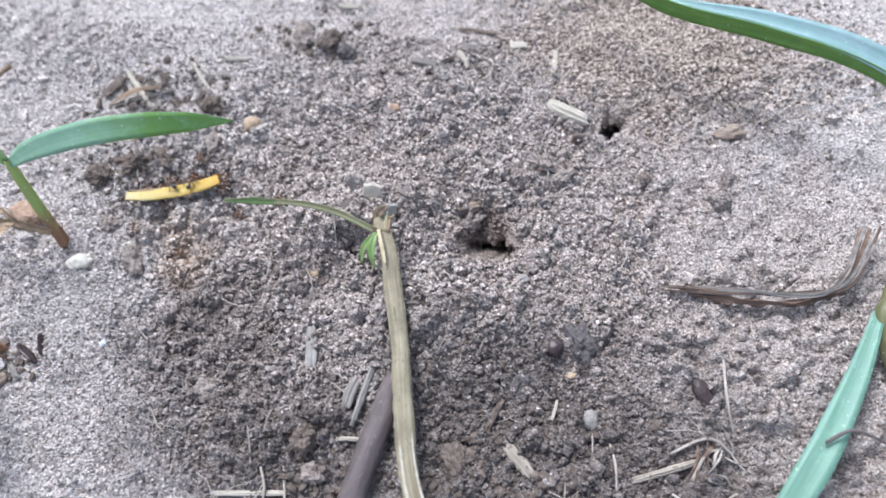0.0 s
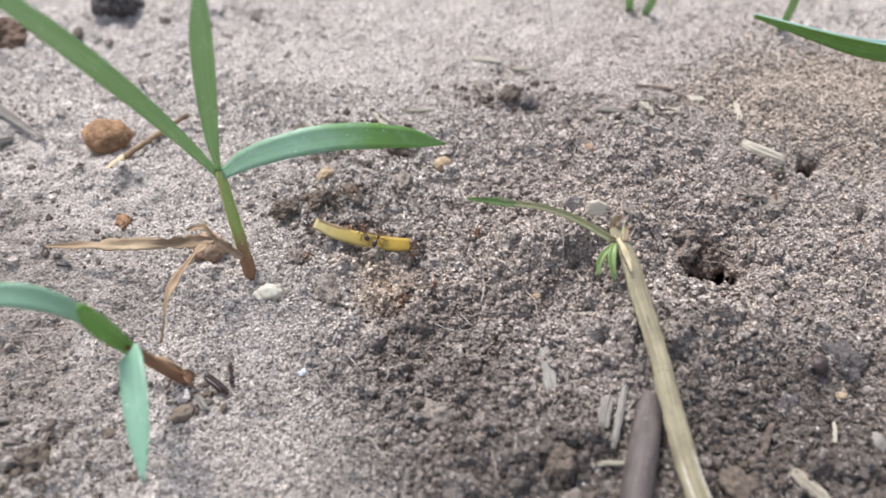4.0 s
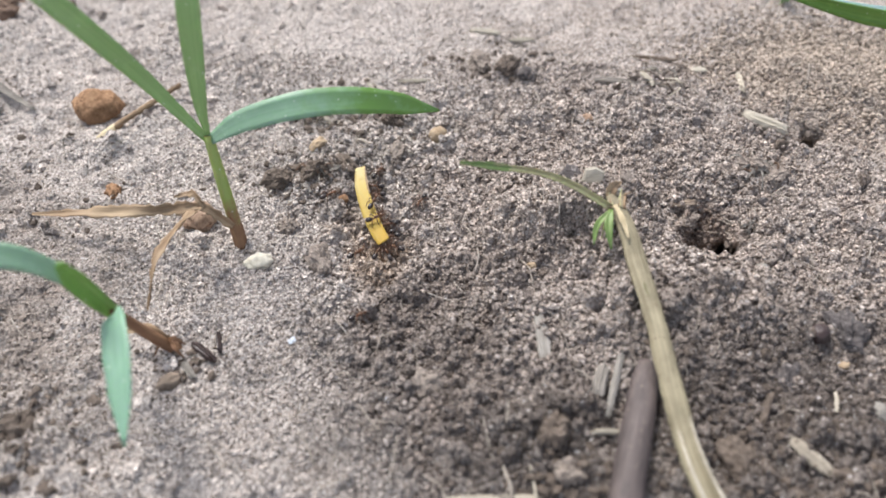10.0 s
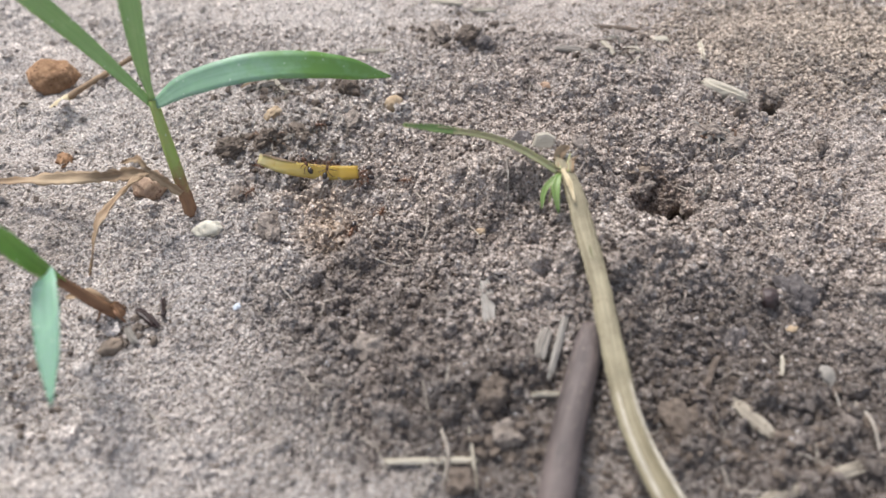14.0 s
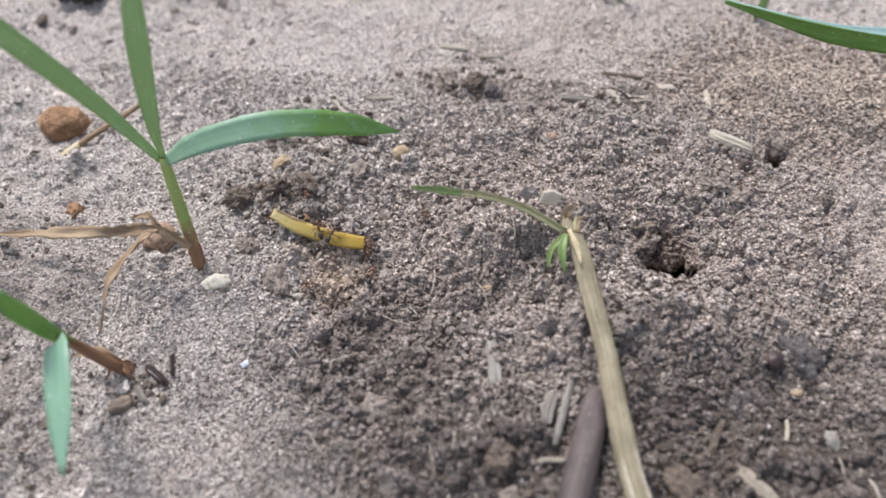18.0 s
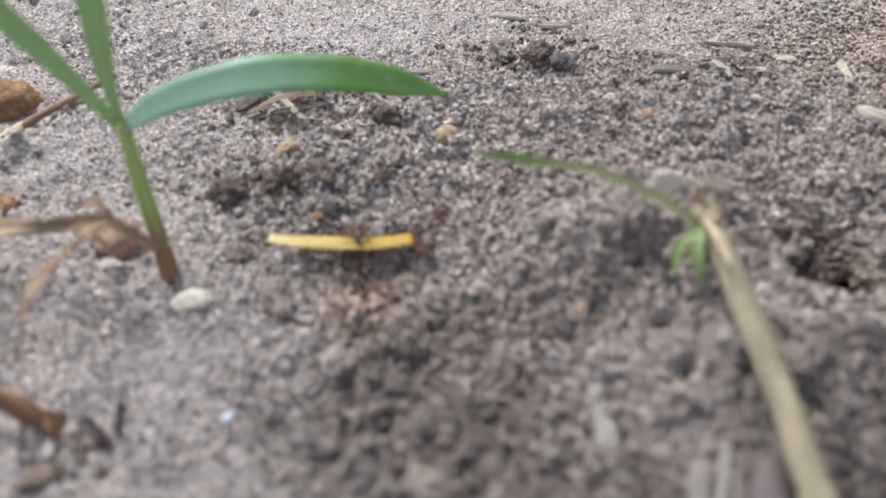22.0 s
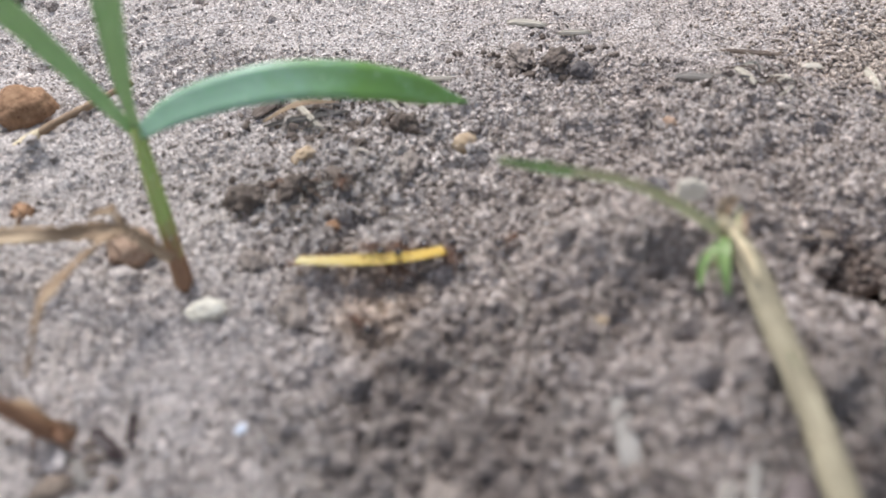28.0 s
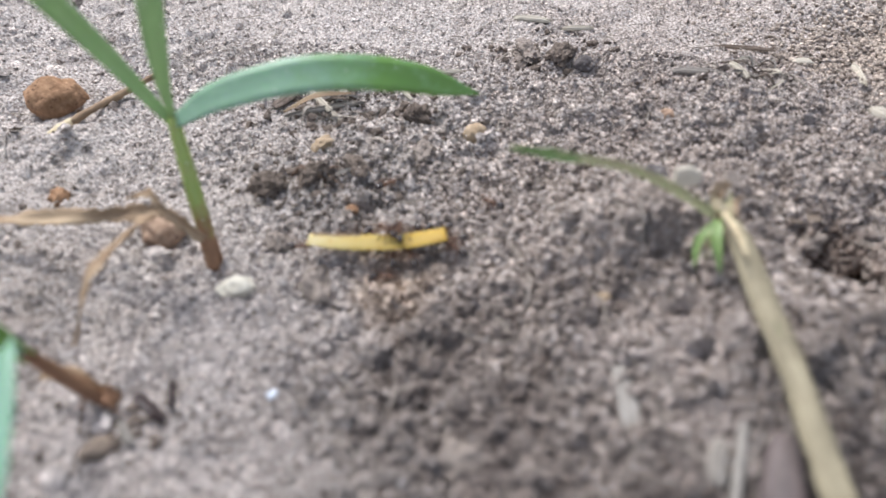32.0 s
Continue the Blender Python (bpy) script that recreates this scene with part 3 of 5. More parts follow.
def holes(x, y):
    r1 = np.sqrt(((x - 4.2) / 0.47) ** 2 + ((y - 1.12) / 0.33) ** 2) + 0.8 * value_noise(x, y, 0.35, 11)
    r2 = np.sqrt(((x - 6.72) / 0.22) ** 2 + ((y - 4.35) / 0.25) ** 2) + 0.8 * value_noise(x, y, 0.3, 12)
    r3 = np.sqrt(((x - 1.42) / 0.30) ** 2 + ((y - 0.62) / 0.16) ** 2) + 0.8 * value_noise(x, y, 0.25, 13)
    return 0.6 / (1 + np.exp(np.clip((r3 - 0.9) * 8, -40, 40))) + 2.6 / (1 + np.exp(np.clip((r1 - 0.85) * 11, -40, 40))) + 1.4 / (1 + np.exp(np.clip((r2 - 0.9) * 11, -40, 40)))


def looseness(x, y):
    """How crumbly the soil is: high on the mound and in the litter, low on the trodden crust."""
    d = np.hypot((x - 1.7) / 6.3, (y - 0.9) / 5.2)
    e = np.hypot((x - 7.4) / 5.0, (y + 2.2) / 3.8)
    a = np.clip((1.15 - d) / 0.35, 0, 1)
    a = np.maximum(a, np.clip((1.2 - e) / 0.4, 0, 1))
    a = np.maximum(a, 0.8 * bell(x, y, -11.0, -4.0, 4, 2.5))
    return np.clip(0.26 + 0.76 * a + 0.55 * value_noise(x, y, 1.5, 21), 0.12, 1.05)


def height(x, y):
    x, y = np.asarray(x, float), np.asarray(y, float)
    near = np.clip(1.6 - np.maximum(np.abs(x), np.abs(y - 2)) / 25, 0, 1)
    k = looseness(x, y) * near
    z = form(x, y) * np.clip(near + 0.3, 0, 1) - holes(x, y)
    wx, wy = x + 0.07 * value_noise(x, y, 0.11, 31), y + 0.07 * value_noise(x, y, 0.11, 32)
    z = z + k * (0.8 * domes(wx, wy, 0.17, 41) + 0.9 * domes(wx, wy, 0.105, 51)) + 0.5 * near * domes(wx, wy, 0.09, 55, 0.2, 0.45)
    z = z + 0.9 * k * domes(wx, wy, 0.46, 61, 0.2, 0.5) * np.clip(value_noise(x, y, 0.9, 62) * 6 + 0.4, 0, 1)
    # lumpy crust beyond the seedlings
    z = z + near * np.clip((-5.5 - x) / 3, 0, 1) * (0.22 * value_noise(x, y, 1.0, 74) + 0.16 * value_noise(x, y, 0.45, 75) + 0.35 * domes(wx, wy, 0.55, 76, 0.1, 0.4))
    z = z + (0.025 + 0.045 * k) * value_noise(x, y, 0.07, 71) + (0.07 + 0.13 * k) * value_noise(x, y, 0.36, 72) + (0.03 + 0.04 * k) * value_noise(x, y, 0.16, 73)
    return z


def lie(x, y):
    """Mean height of the ground at a place, cm."""
    g = np.linspace(-0.12, 0.12, 3)
    a, b = np.meshgrid(x + g, y + g)
    return float(np.mean(height(a, b)))


def axis(lo, hi, step, far, rim):
    """Grid lines: even between lo and hi, then ever wider out to far."""
    mid = list(np.arange(lo, hi + step / 2, step))
    out, s = [mid[-1]], step
    while out[-1] < far:
        s = min(s * 1.015, 0.072) if out[-1] - mid[-1] < rim else s * 1.3
        out.append(out[-1] + s)
    back, s = [mid[0]], step
    while back[-1] > -far:
        s = min(s * 1.015, 0.072) if mid[0] - back[-1] < rim else s * 1.3
        back.append(back[-1] - s)
    return np.array(back[:0:-1] + mid + out[1:])


def build_ground():
    xs, ys = axis(-7.5, 7.0, 0.03, 6000, 12), axis(-4.5, 6.5, 0.03, 6000, 6)
    gx, gy = np.meshgrid(xs, ys)
    # both burrows run down at a slant
    slant = np.maximum(holes(gx, gy) - 0.25, 0) * (gx > 3)
    co = np.stack([gx + 0.35 * slant, gy + 0.75 * slant, height(gx, gy)], -1).reshape(-1, 3) * CM
    nx, ny = len(xs), len(ys)
    a = (np.arange(ny - 1)[:, None] * nx + np.arange(nx - 1)[None, :]).ravel()
    quads = np.stack([a, a + 1, a + nx + 1, a + nx], 1).astype(np.int32)
    me = bpy.data.meshes.new("ground")
    me.vertices.add(len(co)), me.loops.add(quads.size), me.polygons.add(len(quads))
    me.vertices.foreach_set("co", co.ravel())
    me.loops.foreach_set("vertex_index", quads.ravel())
    me.polygons.foreach_set("loop_start", np.arange(0, quads.size, 4, dtype=np.int32))
    me.polygons.foreach_set("use_smooth", np.ones(len(quads), bool))
    me.update(calc_edges=True)
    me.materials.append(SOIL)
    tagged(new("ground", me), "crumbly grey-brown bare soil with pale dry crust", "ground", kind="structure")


ICO = (1 + 5 ** 0.5) / 2
ICO_V = np.array([(-1, ICO, 0), (1, ICO, 0), (-1, -ICO, 0), (1, -ICO, 0), (0, -1, ICO), (0, 1, ICO), (0, -1, -ICO), (0, 1, -ICO),
                  (ICO, 0, -1), (ICO, 0, 1), (-ICO, 0, -1), (-ICO, 0, 1)]) / (1 + ICO ** 2) ** 0.5
ICO_F = np.array([(0, 11, 5), (0, 5, 1), (0, 1, 7), (0, 7, 10), (0, 10, 11), (1, 5, 9), (5, 11, 4), (11, 10, 2), (10, 7, 6), (7, 1, 8),
                  (3, 9, 4), (3, 4, 2), (3, 2, 6), (3, 6, 8), (3, 8, 9), (4, 9, 5), (2, 4, 11), (6, 2, 10), (8, 6, 7), (9, 8, 1)])


OCT_V = np.array([(1, 0, 0), (-1, 0, 0), (0, 1, 0), (0, -1, 0), (0, 0, 1), (0, 0, -1)], float)
OCT_F = np.array([(0, 2, 4), (2, 1, 4), (1, 3, 4), (3, 0, 4), (2, 0, 5), (1, 2, 5), (3, 1, 5), (0, 3, 5)])


def scatter(name, x, y, r, material, label, category, rng, sink=0.35, smooth=False, fine=False):
    """Loose grains on the ground as one body of stuff: x, y, r in cm."""
    n = len(x)
    base, faces = (OCT_V, OCT_F) if fine else (ICO_V, ICO_F)
    z = height(x, y) + r * (0.6 - sink)
    shape = 1 + 0.28 * rng.standard_normal((n, len(base), 1)).clip(-1.6, 1.6)
    scale = np.stack([rng.uniform(0.7, 1.35, n), rng.uniform(0.7, 1.35, n), rng.uniform(0.6, 1.0, n)], -1)[:, None, :]
    v = base[None] * shape * scale * r[:, None, None]
    q = rng.uniform(0, 2 * math.pi, n)
    c, s = np.cos(q)[:, None], np.sin(q)[:, None]
    v = np.stack([v[..., 0] * c - v[..., 1] * s, v[..., 0] * s + v[..., 1] * c, v[..., 2]], -1)
    v = (v + np.stack([x, y, z], -1)[:, None, :]).reshape(-1, 3) * CM
    f = (faces[None] + len(base) * np.arange(n)[:, None, None]).reshape(-1, 3).astype(np.int32)
    me = bpy.data.meshes.new(name)
    me.vertices.add(len(v)), me.loops.add(f.size), me.polygons.add(len(f))
    me.vertices.foreach_set("co", v.ravel())
    me.loops.foreach_set("vertex_index", f.ravel())
    me.polygons.foreach_set("loop_start", np.arange(0, f.size, 3, dtype=np.int32))
    me.polygons.foreach_set("use_smooth", np.full(len(f), smooth))
    me.update(calc_edges=True)
    me.materials.append(material)
    return tagged(new(name, me), label, category, kind="stuff")


def keep_off_holes(x, y):
    return holes(x, y) < 0.4


def build_humus():
    """Dark rotted litter, in patches between the crumbs."""
    rng, xs, ys = np.random.default_rng(3), [], []
    for x, y, s, n in ((-4.3, 4.4, 0.8, 260), (-4.7, 2.3, 0.5, 130), (-5.7, -2.4, 0.35, 60), (2.6, -4.4, 0.9, 260), (4.6, -3.2, 1.1, 320), (8.6, -4.2, 1.5, 300), (6.8, -5.0, 1.2, 240), (-8.4, -4.1, 1.0, 260),
                       (-0.4, 6.2, 0.7, 120), (1.5, 1.0, 0.3, 8), (-10.5, 1.5, 1.5, 60), (-2.9, 2.3, 0.7, 70), (6.2, 3.9, 0.4, 30), (1.1, -4.0, 0.5, 110), (-13.5, -1.5, 1.5, 90)):
        xs.append(x + s * rng.standard_normal(n)), ys.append(y + 0.7 * s * rng.standard_normal(n))
    x, y = np.concatenate(xs), np.concatenate(ys)
    keep = keep_off_holes(x, y)
    x, y = x[keep], y[keep]
    scatter("humus_crumbs", x, y, np.clip(0.04 * np.exp(0.45 * rng.standard_normal(len(x))), 0.018, 0.12), DARKCLOD, "dark rotted humus crumbs among the soil", "soil", rng)


def on_heap(x, y):
    return ((x - 8.0) / 2.1) ** 2 + ((y - 6.8) / 1.4) ** 2 < 1 + 0.8 * value_noise(x, y, 0.6, 81)


def build_crumbs():
    rng = np.random.default_rng(7)
    n = 74000
    x = np.concatenate([rng.uniform(-6.5, 8, 2 * n // 3), rng.uniform(-15, 13, n // 3)])
    y = np.concatenate([rng.uniform(-5, 6.5, 2 * n // 3), rng.uniform(-7, 11, n // 3)])
    k = looseness(x, y)
    keep = keep_off_holes(x, y) & ~on_heap(x, y) & (rng.uniform(0, 1, len(x)) < 0.8 * k ** 1.3)
    x, y = x[keep], y[keep]
    # even granules, with a few coarser crumbs among them
    r = np.where(rng.uniform(0, 1, len(x)) < 0.025 * k[keep], rng.uniform(0.06, 0.11, len(x)), np.clip(0.037 * np.exp(0.28 * rng.standard_normal(len(x))), 0.018, 0.065))
    scatter("soil_crumbs", x, y, r, CRUMB, "loose grey-brown soil granules heaped on the mound", "soil", rng)
    x = np.concatenate([rng.uniform(-17, -5.8, 300), rng.uniform(6.5, 13, 120)])
    y = np.concatenate([rng.uniform(-5, 11, 300), rng.uniform(-5, 6, 120)])
    keep = keep_off_holes(x, y) & (np.hypot(x + 5.0, y) > 0.7) & ((x > -9) | (np.hypot(x + 9.85, y - 4.05) > 1.0))
    x, y = x[keep], y[keep]
    scatter("crust_lumps", x, y, np.clip(0.085 * np.exp(0.45 * rng.standard_normal(len(x))), 0.04, 0.22), CRUMB, "scattered earthy lumps on the dry crust", "soil", rng, 0.5)
    n = 80000
    x, y = np.concatenate([rng.uniform(-8, 8, n // 2), rng.uniform(-16, 14, n // 2)]), np.concatenate([rng.uniform(-4.5, 6.5, n // 2), rng.uniform(-6.5, 11.5, n // 2)])
    keep = keep_off_holes(x, y) & ~on_heap(x, y)
    x, y = x[keep], y[keep]
    scatter("sand_grains", x, y, np.clip(0.019 * np.exp(0.38 * rng.standard_normal(len(x))), 0.009, 0.042), CRUMB, "fine loose sand and soil grains", "soil", rng, 0.2, False, True)
    n = 9000
    x, y = 7.9 + 1.7 * rng.standard_normal(n), 6.7 + 1.05 * rng.standard_normal(n)
    keep = keep_off_holes(x, y) & (y > 4.6 - 0.5 * (x - 6.7))
    x, y = x[keep], y[keep]
    scatter("spoil_pellets", x, y, rng.uniform(0.033, 0.05, len(x)), PELLET, "heap of fine reddish-brown soil pellets beside the burrow", "soil", rng, 0.15, True)


# ---------- plants ----------
def build_large_seedling():
    g = holder("grass_seedling", "young green grass seedling with three blades and withered base leaf", "grass", (-5.5, 0.5, 0.02))
    stem = world_part("stem", tube([(-5.47, 0.42, -0.15), (-5.57, 0.68, 0.6), (-5.7, 0.98, 1.3), (-5.87, 1.38, 2.08)], [0.115, 0.125, 0.118, 0.095], 18, 10), STEM, g)
    world_part("sheath", tube([(-5.46, 0.4, -0.12), (-5.52, 0.55, 0.22), (-5.55, 0.62, 0.45)], [0.135, 0.136, 0.134, 0.118], 12, 12, 0.07), SHEATH, stem, "reddish-brown dry sheath")
    world_part("leaf", blade([(-5.86, 1.36, 1.95), (-5.82, 1.43, 2.85), (-5.63, 1.78, 4.6), (-5.48, 2.2, 5.85)], [0.11, 0.12, 0.17, 0.25, 0.33, 0.39, 0.41, 0.37, 0.24, 0.03], (0.15, -1, 0.25), 32, 0.22), GREEN, g)
    world_part("leaf", blade([(-5.86, 1.36, 1.9), (-6.6, 1.3, 3.4), (-7.25, 1.0, 4.95), (-7.95, 0.82, 6.15), (-8.72, 0.85, 7.0)], [0.13, 0.22, 0.30, 0.36, 0.38, 0.36, 0.29, 0.18, 0.04], (0.55, -0.7, 0.5), 32, 0.2), GREEN, g)
    world_part("leaf", blade([(-5.8, 1.3, 2.05), (-5.11, 1.54, 2.38), (-3.9, 1.92, 2.54), (-2.68, 2.38, 2.26), (-1.55, 2.94, 1.6)], [0.2, 0.36, 0.47, 0.52, 0.53, 0.50, 0.40, 0.04], (-0.1, -0.75, 0.75), 32, 0.10, 0.02, 0.03, 4, 0.02), BLUEGREEN, g)
    world_part("dead_leaf", blade([(-5.55, 0.5, 0.45), (-5.95, 0.35, 1.15), (-6.7, 0.35, 1.0), (-8.0, 0.4, 0.75), (-9.8, 0.5, 0.42)], [0.14, 0.2, 0.13, 0.26, 0.19, 0.24, 0.18, 0.06], (0, -0.6, 1), 44, 0.5, 0.02, 0.45, 3, 0.3), DEAD, g, "withered brown leaf")
    world_part("dead_leaf", blade([(-5.95, 0.35, 1.12), (-6.25, -0.2, 1.2), (-6.4, -1.0, 1.15), (-6.5, -1.75, 0.65)], [0.12, 0.2, 0.1, 0.16, 0.07, 0.03], (-0.4, -0.5, 1), 34, 0.5, 0.02, 0.5, 4, 0.3), DEAD, g, "withered brown leaf")
    world_part("dead_leaf", blade([(-5.7, 0.45, 0.8), (-5.95, 0.4, 1.2), (-6.15, 0.55, 1.3), (-6.6, 0.6, 1.12)], [0.05, 0.12, 0.15, 0.03], (0.3, -0.7, 0.8), 18, 0.5, 0.02, 0.5, 7, 0.35), DEAD, g, "torn withered leaf tip")


def build_small_seedling():
    g = holder("grass_seedling", "small leaning grass seedling with bluish-green blades and brown base", "grass", (-6.05, -2.15, 0.0))
    world_part("stem", tube([(-6.0, -2.1, -0.12), (-6.25, -2.2, 0.45), (-6.5, -2.28, 1.15), (-6.58, -2.4, 1.7)], [0.125, 0.11, 0.09, 0.08], 12, 10, 0.03), SHEATH, g, "brown leaning stem")
    world_part("leaf", blade([(-6.52, -2.3, 1.2), (-6.53, -2.5, 2.1), (-6.5, -2.68, 2.9), (-6.5, -2.76, 3.45)], [0.16, 0.28, 0.34, 0.34, 0.16], (0.6, -0.75, 0.35), 18, 0.5), FRESH, g, "folded fresh green blade")
    world_part("leaf", blade([(-6.55, -2.45, 2.0), (-7.2, -2.4, 2.85), (-8.15, -2.45, 3.1), (-9.6, -2.64, 2.8)], [0.14, 0.32, 0.42, 0.34, 0.04], (0, -0.75, 0.8), 22, 0.18), BLUEGREEN, g)
    world_part("leaf", blade([(-6.48, -2.4, 1.45), (-6.3, -2.62, 1.95), (-6.06, -2.96, 2.25), (-5.72, -3.79, 2.12), (-5.4, -4.75, 1.8)], [0.06, 0.13, 0.26, 0.40, 0.45, 0.36, 0.04], (-0.1, -0.3, 1.0), 24, 0.12), HANGING, g)
    world_part("dead_leaf", blade([(-6.1, -2.15, 0.25), (-6.45, -2.05, 0.5), (-6.9, -2.1, 0.4)], [0.2, 0.22, 0.06], (0, -0.3, 1), 10, 0.5, 0.02, 0.3, 6), DEAD, g, "withered brown leaf scrap")
    for k, (x, y, z) in enumerate(((-5.75, -2.4, 0.16), (-6.3, -2.4, 0.16), (-5.78, -2.15, 0.22))):
        world_part("fibre", blade([(-6.08, -2.14, 0.3), ((x - 6.08) / 2, (y - 2.14) / 2, z + 0.16), (x, y, z)], [0.05, 0.09, 0.02], (0.2 * k - 0.4, -0.5, 1), 8, 0.5, 0.015, 0.4, 60 + k, 0.3), SHEATH, g, "dry brown root fibre")


def build_blades():
    g = holder("long_grass", "long arching green grass blade with sky glare painted on its upper face", "grass", (17.0, 2.2, 0.2))
    arc = [(5.6, 7.75, 1.8), (7.6, 6.45, 2.1), (9.75, 5.8, 2.3), (11.95, 5.0, 2.2), (15.5, 3.2, 1.2), (17.5, 2.0, 0.1)]
    # upper face carries the sky glare as paint
    world_part("upper_face", blade(arc, [0.03, 0.1, 0.34, 0.46, 0.46, 0.36], (-0.25, -0.5, 0.85), 34, 0.3, 0.025), BLUEPALE, g, "upper face coloured with bluish sky glare")
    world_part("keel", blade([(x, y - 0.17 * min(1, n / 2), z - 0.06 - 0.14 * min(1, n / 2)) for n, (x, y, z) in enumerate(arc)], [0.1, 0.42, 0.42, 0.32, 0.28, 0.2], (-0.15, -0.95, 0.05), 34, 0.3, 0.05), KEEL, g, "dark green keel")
    thing("long_grass", blade([(11.95, 0.1, 0.8), (11.49, -0.97, 0.87), (10.94, -2.1, 0.87), (10.34, -3.18, 0.85), (8.9, -5.6, 0.35)], [0.22, 0.38, 0.52, 0.58, 0.4], (-0.35, -0.2, 1), 28, 0.15, 0.03), TEAL, "broad bluish-green grass blade lying over the soil", "grass")
    thing("jointed_grass", tube([(13.3, 3.4, 0.2), (12.75, 1.7, 0.6), (12.2, 0.35, 0.8), (12.05, -0.1, 0.72), (12.5, -1.6, 0.2)], [0.14, 0.17, 0.2, 0.2, 0.15], 14, 10), JOINT, "thick olive-brown jointed grass stem", "grass")
    thing("dry_grass", blade([(12.7, -1.2, 0.4), (12.1, -3.2, 0.6), (11.6, -5.6, 0.3)], [0.4, 0.6, 0.4], (0, -0.2, 1), 14, 0.2), BLEACHED, "pale bleached dry grass blade", "grass")
    thing("dry_grass", blade([(-17.6, 3.3, 0.1), (-15.4, 1.0, 0.5), (-13.4, -0.5, 0.4), (-11.0, -1.25, 0.3)], [0.3, 0.5, 0.42, 0.1], (0, -0.4, 1), 24, 0.35, 0.02, 0.1, 9), ASH, "long pale greyish dry grass blade", "grass")
    thing("dry_grass", blade([(-17.0, 7.0, 0.15), (-14.2, 5.5, 0.3), (-11.4, 3.9, 0.15)], [0.2, 0.4, 0.08], (0, -0.4, 1), 20, 0.35, 0.02, 0.1, 10), GREYWOOD, "greyish weathered dry grass blade", "grass")
    thing("dry_grass", blade([(-5.25, 3.9, 0.28), (-4.7, 4.25, 0.42), (-4.1, 4.55, 0.3)], [0.04, 0.12, 0.04], (0, -0.4, 1), 12, 0.3, 0.02, 0.1, 11), DEAD, "olive-brown curled dry blade scrap", "grass")
    for x, y, h, dx in ((3.1, 10.4, 1.1, -0.2), (3.5, 10.2, 0.9, 0.3), (7.1, 9.6, 1.6, 0.15)):
        z = lie(x, y)
        thing("grass_shoot", blade([(x, y, z - 0.1), (x + dx * 0.5, y, z + h * 0.6), (x + dx, y + 0.1, z + h)], [0.2, 0.24, 0.03], (0, -1, 0.3), 10, 0.4), GREEN, "short fresh green grass shoot", "grass", "shoots behind the mound")


